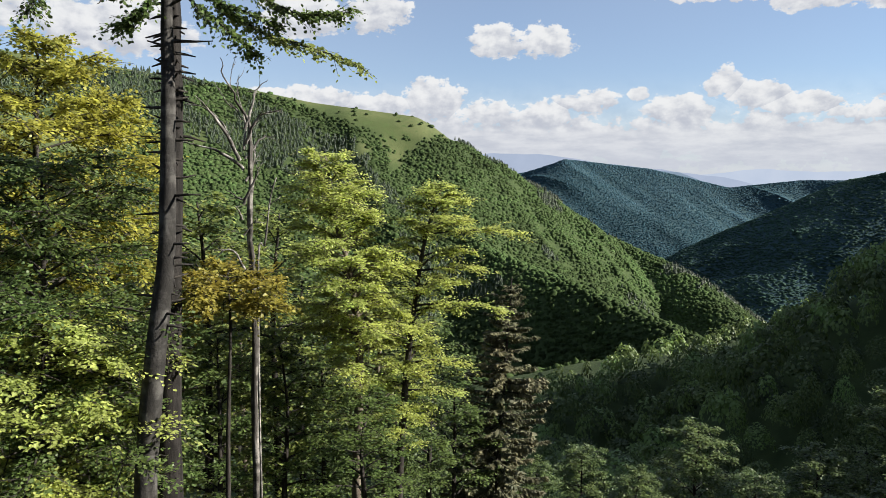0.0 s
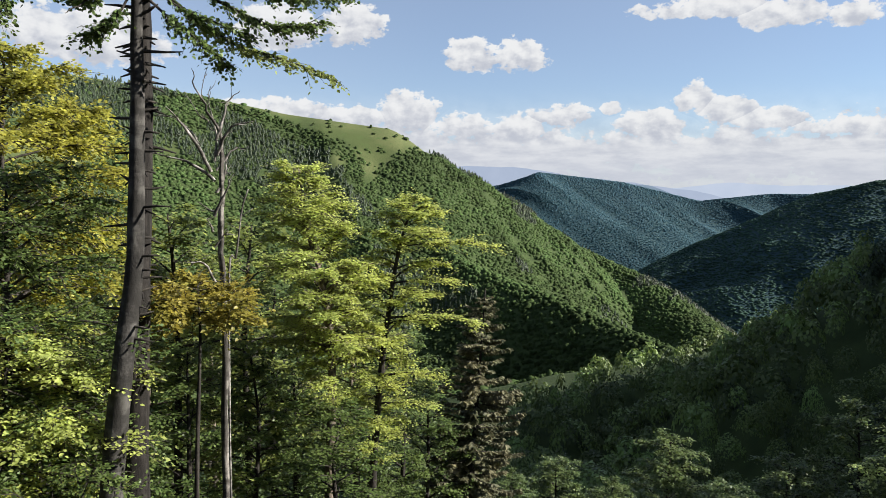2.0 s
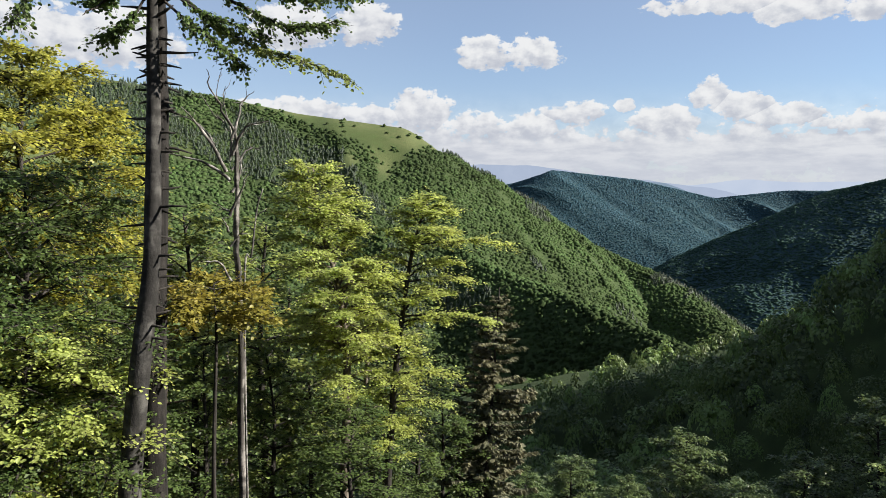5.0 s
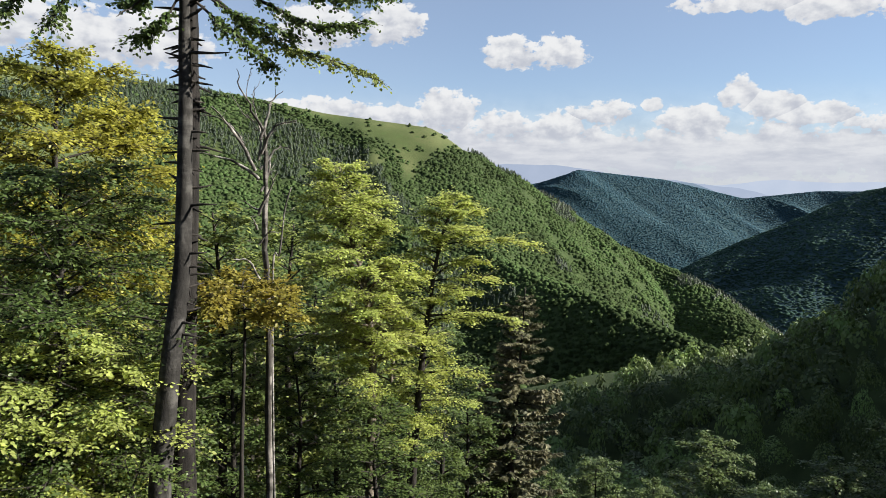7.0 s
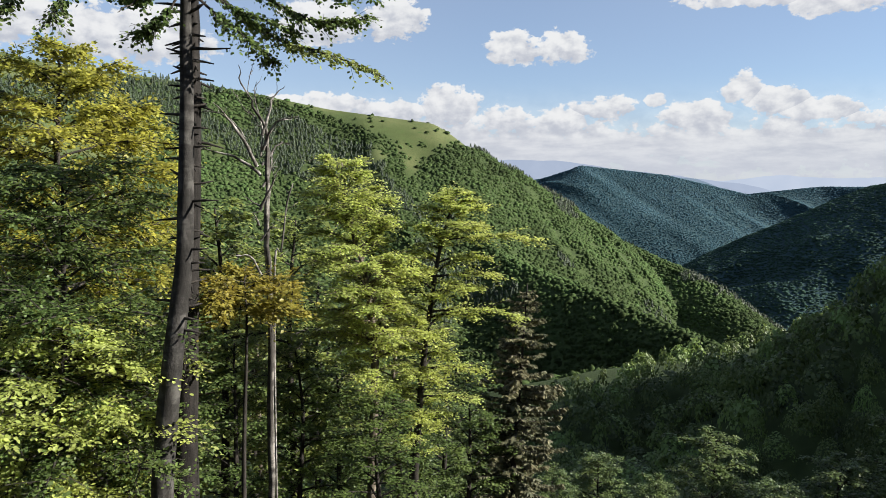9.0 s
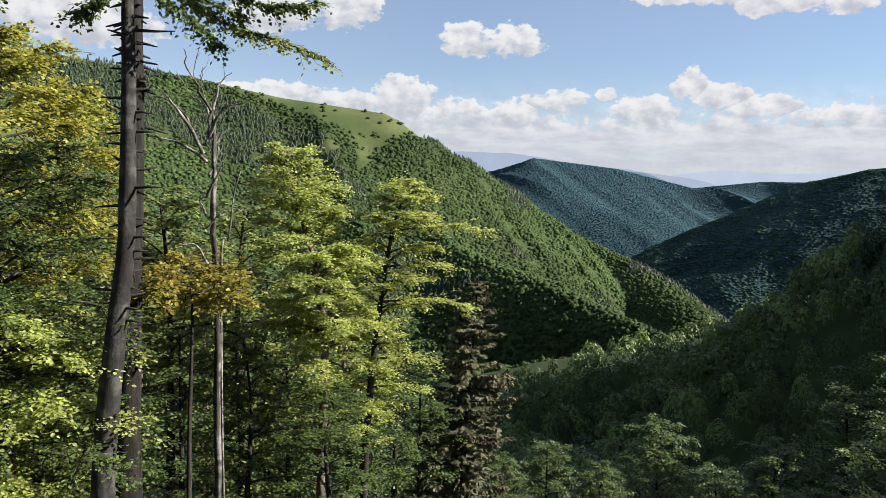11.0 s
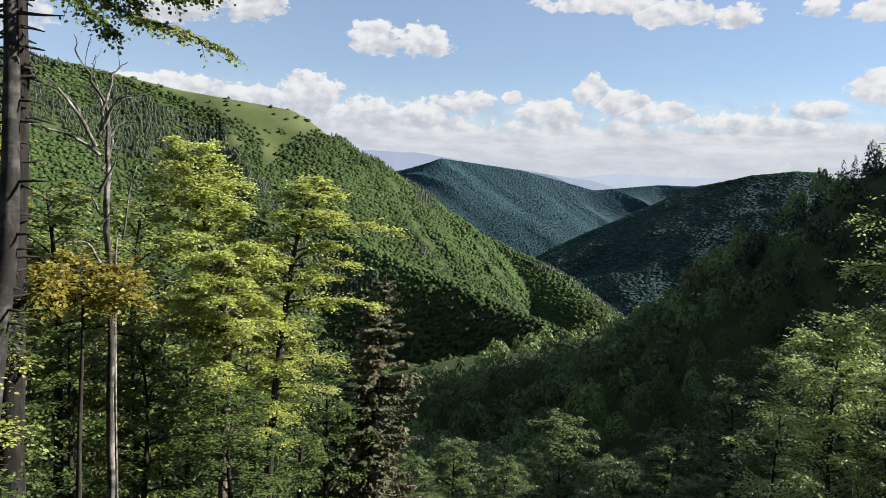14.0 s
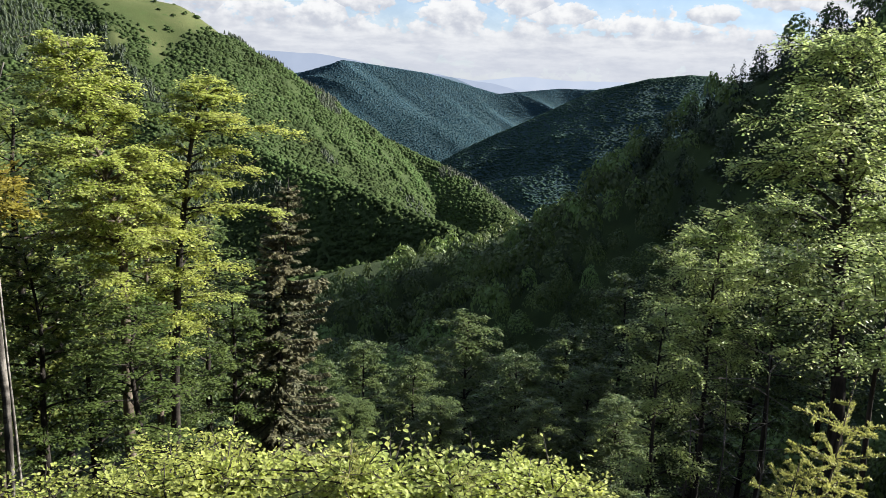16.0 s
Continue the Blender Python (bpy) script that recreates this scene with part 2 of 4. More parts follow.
LEAF_YELLOW = leaf_material("yellowing_beech_leaf", (0.15, 0.165, 0.035), (0.30, 0.305, 0.062), (0.38, 0.335, 0.055), 0.5)
LEAF_ORANGE = leaf_material("orange_leaf", (0.15, 0.145, 0.028), (0.25, 0.23, 0.04), (0.24, 0.165, 0.038), 0.42)
NEEDLE = leaf_material("spruce_needle", (0.012, 0.028, 0.013), (0.034, 0.058, 0.025), (0.05, 0.055, 0.022), 0.1, 0.6)
NEEDLE_BROWN = leaf_material("withering_needle", (0.048, 0.062, 0.032), (0.12, 0.130, 0.070), (0.16, 0.135, 0.078), 0.25, 0.7, 0.6)
NEEDLE_YOUNG = leaf_material("young_spruce_needle", (0.18, 0.22, 0.06), (0.32, 0.35, 0.12), (0.36, 0.33, 0.10), 0.3, 0.5, 0.5)
CANOPY = leaf_material("canopy_leaf", (0.038, 0.068, 0.022), (0.098, 0.138, 0.044), (0.14, 0.165, 0.046), 0.3)
CANOPY_FAR = leaf_material("far_canopy_leaf", (0.027, 0.047, 0.018), (0.047, 0.074, 0.026), (0.068, 0.094, 0.031), 0.25, 0.8, 0.4, 0.15)
# far leaves: air haze put into the base colour, bluest on the peak
CANOPY_VALLEY_HAZE = leaf_material("hazed_valley_leaf", (0.030, 0.060, 0.050), (0.042, 0.080, 0.060), (0.052, 0.088, 0.056), 0.2, 0.9, 0.35, 0.12)
CANOPY_HAZE_BLUE = leaf_material("hazed_distant_leaf", (0.020, 0.048, 0.070), (0.030, 0.066, 0.086), (0.040, 0.076, 0.080), 0.15, 0.9, 0.35, 0.10)


# ---- mesh helpers ----
def mesh_of(name, verts, faces, material, smooth=False, **attributes):
    """faces: an array of shape (n, 3) or (n, 4), or a list of such arrays."""
    me = bpy.data.meshes.new(name)
    groups = faces if isinstance(faces, list) else [faces]
    groups = [np.asarray(g, np.int32) for g in groups if len(g)]
    verts = np.asarray(verts, np.float32)
    total = np.concatenate([np.full(len(g), g.shape[1], np.int32) for g in groups])
    index = np.concatenate([g.ravel() for g in groups])
    me.vertices.add(len(verts))
    me.vertices.foreach_set("co", verts.ravel())
    me.loops.add(len(index))
    me.loops.foreach_set("vertex_index", index)
    me.polygons.add(len(total))
    me.polygons.foreach_set("loop_start", np.concatenate([[0], np.cumsum(total)[:-1]]).astype(np.int32))
    me.polygons.foreach_set("use_smooth", np.full(len(total), smooth))
    me.materials.append(material)
    for key, value in attributes.items():
        me.attributes.new(key, "FLOAT", "POINT").data.foreach_set("value", np.asarray(value, np.float32))
    me.update(calc_edges=True)
    me.validate()
    return me


def part(name, me, parent, label=""):
    ob = new(name, me)
    ob.parent = parent
    return tagged(ob, label) if label else ob


def thing(name, place, label, category, group="", kind=""):
    ob = new(name)
    ob.matrix_basis = Matrix.Translation(place)
    ob.empty_display_size = 0.3
    return tagged(ob, label, category, group, kind)


def spot(az, el, d):
    """The place that lies at this bearing and height in degrees, d metres off on the plan."""
    a = np.radians(az)
    return np.stack([d * np.sin(a), d * np.cos(a), EYE + d * np.tan(np.radians(el))], -1)


def value_noise(x, y, seed=0):
    """Smooth lattice noise in -1..1."""
    xi, yi = np.floor(x).astype(np.int64), np.floor(y).astype(np.int64)
    fx, fy = x - xi, y - yi
    fx, fy = fx * fx * (3 - 2 * fx), fy * fy * (3 - 2 * fy)

    def corner(i, j):
        h = (i * 374761393 + j * 668265263 + seed * 974634777) & 0x7FFFFFFF
        h = ((h ^ (h >> 13)) * 1274126177) & 0x7FFFFFFF
        return ((h ^ (h >> 16)) & 0xFFFF) / 32767.5 - 1
    return ((corner(xi, yi) * (1 - fx) + corner(xi + 1, yi) * fx) * (1 - fy)
            + (corner(xi, yi + 1) * (1 - fx) + corner(xi + 1, yi + 1) * fx) * fy)


def fbm(x, y, size, octaves=4, seed=0):
    total, amp = 0, 1.0
    for k in range(octaves):
        total = total + amp * value_noise(x / size, y / size, seed + k)
        size, amp = size * 0.5, amp * 0.5
    return total


# ---- the ground: ridges given by bearing, height angle and distance of their crest ----
RIDGES = {
    "meadow_hill": (0.80, 25, 20, (58, 130), [(-75, 12, 1000), (-55, 10, 1100), (-40.2, 8.4, 1200), (-34.4, 7.9, 1220), (-25.5, 6.9, 1230), (-19.1, 5.75, 1230),
                             (-11.35, 4.85, 1230), (-7.9, 2.95, 1240), (-4.85, 1.3, 1260), (-2, -0.45, 1300), (1.2, -2.6, 1350), (4.2, -4.45, 1390),
                             (7.8, -6.0, 1310), (10.6, -7.4, 1210), (14.1, -10.2, 1060), (15.6, -11.4, 980)]),
    # a buttress that runs down from the hill towards the viewpoint
    "hill_buttress": (0.90, 12, 8, None, [(-9.6, -0.9, 1085), (-7.6, -3.2, 1035), (-5.3, -5.6, 955), (-1.6, -7.1, 890), (2.1, -8.4, 840), (6.7, -10.3, 770), (10.8, -11.7, 690), (14.8, -13.2, 620), (17, -16, 560)]),
    "far_peak": (0.5, 14, 24, (52, 170), [(-14, -1.2, 2700), (-2, 0.45, 2650), (1.2, 1.5, 2600), (7.6, 0.78, 2600), (13.3, -0.6, 2600), (18.2, 0.0, 2700), (25, 0.0, 2700), (40, 0.3, 2700)]),
    "peak_rib": (0.55, 12, 16, None, [(3.5, 0.9, 2580), (5.6, -1.6, 2440), (8.0, -4.2, 2300), (10.0, -6.6, 2160)]),
    "right_hill": (0.52, 20, 14, None, [(10.8, -7.1, 1950), (15.4, -3.75, 1900), (18.2, -1.75, 1850), (21.7, 0.15, 1800), (25.1, 1.0, 1750), (27.8, 1.35, 1750), (28.7, 1.3, 1750), (30.2, 0.75, 1750), (38, 2, 1700), (60, 8, 1600)]),
    "right_rib_high": (0.55, 10, 10, None, [(28.0, -1.6, 1620), (23.5, -4.1, 1540), (19.8, -6.3, 1480), (16.5, -8.3, 1430), (13.9, -9.8, 1400)]),
    "right_rib_low": (0.55, 10, 10, None, [(30, -3.2, 1450), (26.4, -5.4, 1380), (21.6, -7.8, 1330), (17.0, -10.3, 1270), (14.5, -11.9, 1220)]),
    "wooded_spur": (0.36, 14, 2, None, [(-2, -19.6, 255), (0.5, -18.6, 262), (3.9, -17.5, 280), (8.5, -15.2, 300), (14.4, -13.4, 325), (18.7, -11.8, 340), (22, -10.4, 350), (27, -9.4, 350), (35, -7, 360)]),
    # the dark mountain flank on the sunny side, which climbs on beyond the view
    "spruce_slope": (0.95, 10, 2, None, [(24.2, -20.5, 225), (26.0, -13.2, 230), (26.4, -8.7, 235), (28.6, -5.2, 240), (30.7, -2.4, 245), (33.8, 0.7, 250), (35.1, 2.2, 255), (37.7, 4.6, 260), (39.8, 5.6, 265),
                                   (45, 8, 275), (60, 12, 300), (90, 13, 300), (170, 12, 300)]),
    # unseen ridge added outside the view, shaped to shade the spur and the hollow
    "unseen_shade_ridge": (1.3, 10, 6, None, [(51, 13, 430), (55, 20.8, 450), (58, 23.3, 460), (66, 25.5, 470), (76, 26.0, 470), (90, 23.5, 460), (110, 15, 450)]),
}


def ridge_height(x, y, slope, width, rough, gully, c):
    best = np.full(x.shape, -1e9)
    near = np.full(x.shape, 1e9)
    for p, q in zip(c[:-1], c[1:]):
        d = q[:2] - p[:2]
        t = np.clip(((x - p[0]) * d[0] + (y - p[1]) * d[1]) / (d @ d), 0, 1)
        off = np.hypot(x - p[0] - t * d[0], y - p[1] - t * d[1])
        h = p[2] + t * (q[2] - p[2]) - slope * (np.sqrt(off ** 2 + width ** 2) - width)
        best = np.maximum(best, h)
        near = np.minimum(near, off)
    bumps = fbm(x, y, 9 * rough + 60, 4, int(rough))
    if gully:
        # steep gullies that run down the slope, given by the direction across them and their spacing
        a, gap = radians(gully[0]), gully[1]
        across, along = x * math.sin(a) + y * math.cos(a), x * math.cos(a) - y * math.sin(a)
        bumps = 0.5 - 1.5 * np.abs(fbm(across, 0.07 * along, gap, 3, int(rough))) + 0.12 * bumps
    return best + rough * np.clip((near - 8) / 110, 0, 1) * bumps


def height(x, y):
    x, y = np.asarray(x, float), np.asarray(y, float)
    r = np.hypot(x, y)
    s = np.clip(r - 1.8, 0, None)
    fall = 0.62 * np.minimum(s, 70) + 0.36 * np.clip(s - 70, 0, None)
    # behind the ledge the hillside climbs
    front = np.clip((y + 3) / 6, 0, 1)
    z = np.where(True, -fall * front + (1 - front) * 0.3 * np.clip(r - 4, 0, 300), 0)
    z = z + np.minimum(r / 60, 1) * 1.5 * fbm(x, y, 25, 3, 7)
    z = np.maximum(z, -300 + 5 * fbm(x, y, 150, 3, 3))
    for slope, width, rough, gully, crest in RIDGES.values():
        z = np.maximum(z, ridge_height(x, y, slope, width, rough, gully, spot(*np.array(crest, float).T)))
    return z


def meadow(x, y):
    """1 on the open grass below the crest of the meadow hill, 0 in the woods."""
    az, r = np.degrees(np.arctan2(x, y)), np.hypot(x, y)
    c = np.array(RIDGES["meadow_hill"][4], float)
    top = np.interp(az, c[:, 0], c[:, 2])
    deep = np.interp(az, [-75, -45, -40, -36, -32, -28, -24, -18.5, -15.5, -12, -9.5, -7.5, -6], [200, 120, 90, 70, 30, 14, 18, 48, 88, 98, 58, 14, 0])
    drop = top - r
    drop = drop + 20 * fbm(x, y, 80, 5, 21) * np.clip((drop - 8) / 45, 0, 1)
    open_ = np.clip((deep - drop) / 14, 0, 1)
    glade = np.clip((fbm(x, y, 95, 3, 5) - 0.82) / 0.1, 0, 1) * (az < -9) * (r > 850)
    return np.maximum(open_, glade) * (r > 700) * (r < 1700) * (az < -7.2)


def on_right_hill(x, y):
    """1 where the ground belongs to the wooded hill on the far side of the valley."""
    def tallest(*keys):
        return np.maximum.reduce([ridge_height(x, y, *RIDGES[k][:4], spot(*np.array(RIDGES[k][4], float).T)) for k in keys])
    mine, rest = tallest("right_hill", "right_rib_high", "right_rib_low"), tallest("meadow_hill", "hill_buttress", "spruce_slope", "wooded_spur", "unseen_shade_ridge")
    return ((mine > rest) & (np.hypot(x, y) > 600)).astype(float)


rings = np.concatenate([[0.0, 0.6, 1.2, 1.8, 2.4], 3.0 * 1.029 ** np.arange(0, 210), np.arange(1225, 2780, 18.0), np.geomspace(2810, 4900, 12)])
bearing = np.concatenate([np.arange(-180, -50, 4.0), np.arange(-50, 54, 0.33), np.arange(54, 180, 4.0)])
RR, AA = np.meshgrid(rings, np.radians(bearing), indexing="ij")
GX, GY = RR * np.sin(AA), RR * np.cos(AA)
GZ = height(GX, GY)
RIGHT = on_right_hill(GX, GY)
SKYLINE = np.maximum.accumulate(np.degrees(np.arctan2(GZ - EYE, RR + 1e-6)), axis=0)


def in_sight(x, y, z, margin=0.35):
    """Whether a place is not sunk behind nearer ground."""
    az, r = np.degrees(np.arctan2(x, y)), np.hypot(x, y)
    i = np.clip(np.searchsorted(rings, r) - 2, 0, len(rings) - 1)
    j = np.clip(np.searchsorted(bearing, az), 0, len(bearing) - 1)
    return np.degrees(np.arctan2(z - EYE, r)) > SKYLINE[i, j] - margin


def build_ground():
    n, m = RR.shape
    idx = np.arange(n * m).reshape(n, m)
    nxt = np.roll(idx, -1, axis=1)
    quads = np.stack([idx[:-1], nxt[:-1], nxt[1:], idx[1:]], -1).reshape(-1, 4)
    woods = 1 - meadow(GX, GY)
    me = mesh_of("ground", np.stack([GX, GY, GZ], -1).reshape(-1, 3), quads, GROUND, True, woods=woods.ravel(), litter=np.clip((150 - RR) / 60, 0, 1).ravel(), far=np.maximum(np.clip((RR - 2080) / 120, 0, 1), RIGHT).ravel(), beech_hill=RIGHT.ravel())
    tagged(new("ground", me), "steep mountain ground of forest floor and grassy upland meadow", "ground", kind="structure")


build_ground()


def build_backdrop(name, label, crest, d, material):
    """A far range as a thick rounded ridge along the horizon."""
    crest = np.array(crest, float)
    az = np.arange(crest[0, 0], crest[-1, 0] + 0.01, 0.25)
    el = np.interp(az, crest[:, 0], crest[:, 1]) + 0.05 * fbm(az * 10, az * 0, 12, 4, 9)
    top = spot(az, el, d)
    foot, rear = spot(az, el * 0 - 3.0, d - 150), spot(az, el * 0 - 3.0, d + 150)
    v = np.concatenate([foot, top, rear])
    k = len(az)
    i = np.arange(k - 1)
    q = np.concatenate([np.stack([i + o, i + 1 + o, i + 1 + o + k, i + o + k], -1) for o in (0, k)])
    tagged(new(name, mesh_of(name, v, q, material, True)), label, "mountain range", kind="structure")


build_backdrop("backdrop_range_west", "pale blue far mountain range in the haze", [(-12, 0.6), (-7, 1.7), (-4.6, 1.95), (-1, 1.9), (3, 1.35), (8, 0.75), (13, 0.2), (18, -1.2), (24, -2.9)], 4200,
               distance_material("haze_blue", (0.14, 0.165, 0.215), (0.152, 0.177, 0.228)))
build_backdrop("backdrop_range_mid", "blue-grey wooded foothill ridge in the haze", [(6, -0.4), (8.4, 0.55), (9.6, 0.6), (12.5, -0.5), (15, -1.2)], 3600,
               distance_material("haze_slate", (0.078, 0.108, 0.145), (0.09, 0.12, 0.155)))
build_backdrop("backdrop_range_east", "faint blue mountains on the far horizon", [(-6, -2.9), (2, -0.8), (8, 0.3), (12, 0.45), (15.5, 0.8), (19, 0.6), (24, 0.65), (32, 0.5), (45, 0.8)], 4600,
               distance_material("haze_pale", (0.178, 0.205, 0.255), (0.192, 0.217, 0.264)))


# ---- growing things ----
class Soup:
    """Gathers pieces into one mesh."""

    def __init__(self):
        self.v, self.q, self.tone, self.n = [], [], [], 0

    def add(self, verts, quads, tone=None):
        self.v.append(verts)
        self.q.append(np.asarray(quads) + self.n)
        self.tone.append(np.zeros(len(verts)) if tone is None else tone)
        self.n += len(verts)

    def mesh(self, name, material, smooth=False):
        return mesh_of(name, np.concatenate(self.v), self.q, material, smooth, tone=np.concatenate(self.tone))


def tube(points, radii, sides=8, rng=None, knots=0.0):
    """A tapered round stem through the points, closed at its tip."""
    p = np.asarray(points, float)
    n = len(p)
    d = np.gradient(p, axis=0)
    d /= np.linalg.norm(d, axis=1)[:, None] + 1e-9
    ref = np.array([0.31, 0.95, 0.05]) if abs(d[0, 2]) > 0.7 else np.array([0.05, 0.02, 1.0])
    s = np.cross(d, ref)
    s /= np.linalg.norm(s, axis=1)[:, None] + 1e-9
    u = np.cross(s, d)
    ang = np.arange(sides) * 2 * np.pi / sides
    r = np.asarray(radii, float)[:, None] * np.ones(sides)
    if rng is not None and knots:
        r = r * (1 + knots * rng.standard_normal(r.shape))
    v = p[:, None] + r[..., None] * (np.cos(ang)[None, :, None] * s[:, None] + np.sin(ang)[None, :, None] * u[:, None])
    idx = np.arange(n * sides).reshape(n, sides)
    nxt = np.roll(idx, -1, axis=1)
    q = np.stack([idx[:-1], nxt[:-1], nxt[1:], idx[1:]], -1).reshape(-1, 4)
    v = np.concatenate([v.reshape(-1, 3), p[-1:]])
    tip = np.stack([idx[-1], nxt[-1], np.full(sides, n * sides), np.full(sides, n * sides)], -1)[:, :3]
    return v, q, tip


def stem_mesh(name, points, radii, material, sides=10, rng=None, knots=0.03):
    v, q, tip = tube(points, radii, sides, rng, knots)
    return mesh_of(name, v, [q, tip], material, True)


def bend(points, count):
    """A smooth line of count points through a few given ones."""
    p = np.asarray(points, float)
    t = np.linspace(0, len(p) - 1, count)
    i = np.clip(t.astype(int), 0, len(p) - 2)
    f = (t - i)[:, None]
    a, b, c, d = p[np.clip(i - 1, 0, None)], p[i], p[i + 1], p[np.clip(i + 2, None, len(p) - 1)]
    return 0.5 * (2 * b + (c - a) * f + (2 * a - 5 * b + 4 * c - d) * f ** 2 + (3 * b - a - 3 * c + d) * f ** 3)


def unit(v):
    return v / (np.linalg.norm(v, axis=-1, keepdims=True) + 1e-9)


def twig_wood(p0, p1, r):
    """Thin three-sided twigs, all at once."""
    d = unit(p1 - p0)
    s = unit(np.cross(d, np.array([0.2, 0.1, 1.0])))
    u = np.cross(s, d)
    n = len(p0)
    rim = [np.cos(a) * s + np.sin(a) * u for a in (0, 2.094, 4.189)]
    v = np.stack([p0 + rim[k] * r[:, None] for k in range(3)] + [p1 + rim[k] * r[:, None] * 0.35 for k in range(3)], 1).reshape(-1, 3)
    base = (np.arange(n) * 6)[:, None]
    q = np.concatenate([base + np.array(f)[None] for f in ((0, 1, 4, 3), (1, 2, 5, 4), (2, 0, 3, 5))])
    return v, q


def leaf_cards(c, d, nrm, size, fine=False, slim=0.66):
    """Leaves at c, pointing along d, facing nrm: folded six-cornered blades when fine, plain lozenges otherwise."""
    s = unit(np.cross(d, nrm)) * (size * slim * 0.5)[:, None]
    d = d * size[:, None]
    n = len(c)
    if not fine:
        v = np.stack([c - d * 0.5, c + s + d * 0.05, c + d * 0.5, c - s + d * 0.05], 1).reshape(-1, 3)
        return v, np.arange(n * 4).reshape(n, 4)
    up = unit(nrm) * (size * 0.08)[:, None]
    v = np.stack([c - d * 0.5, c + s * 0.9 - d * 0.2 + up, c + s * 0.85 + d * 0.15 + up, c + d * 0.5,
                  c - s * 0.85 + d * 0.15 + up, c - s * 0.9 - d * 0.2 + up], 1).reshape(-1, 3)
    b = (np.arange(n) * 6)[:, None]
    return v, np.concatenate([b + np.array((0, 1, 2, 3))[None], b + np.array((0, 3, 4, 5))[None]])


def dress_twigs(rng, p0, d, length, per, size, soup, fine=False, flat=0.42, droop=0.25, slim=0.7):
    """Two rows of leaves along each twig, in flat sprays."""
    n = len(p0)
    side = unit(np.cross(d, np.array([0, 0, 1.0])) + 1e-6)
    tone = np.repeat(np.clip(rng.normal(0.5, 0.22, n), 0, 1), per)
    k = np.tile((np.arange(per) + 0.5) / per, n)
    sgn = np.tile(np.where(np.arange(per) % 2, 1.0, -1.0), n)[:, None]
    P, D, S, L = (np.repeat(a, per, axis=0) for a in (p0, d, side, length))
    c = P + D * (L * k)[:, None] + S * sgn * (size * 0.62)
    c[:, 2] -= droop * L * k ** 2
    c += rng.normal(0, size * 0.3, c.shape)
    ld = unit(D * 0.75 + S * sgn * 0.8 + rng.normal(0, 0.25, c.shape) + np.array([0, 0, -0.25]))
    nrm = unit(np.array([0, 0, 1.0]) + rng.normal(0, flat, c.shape))
    sz = size * rng.uniform(0.7, 1.25, len(c))
    v, q = leaf_cards(c, ld, nrm, sz, fine, slim)
    soup.add(v, q, np.repeat(tone, 6 if fine else 4))


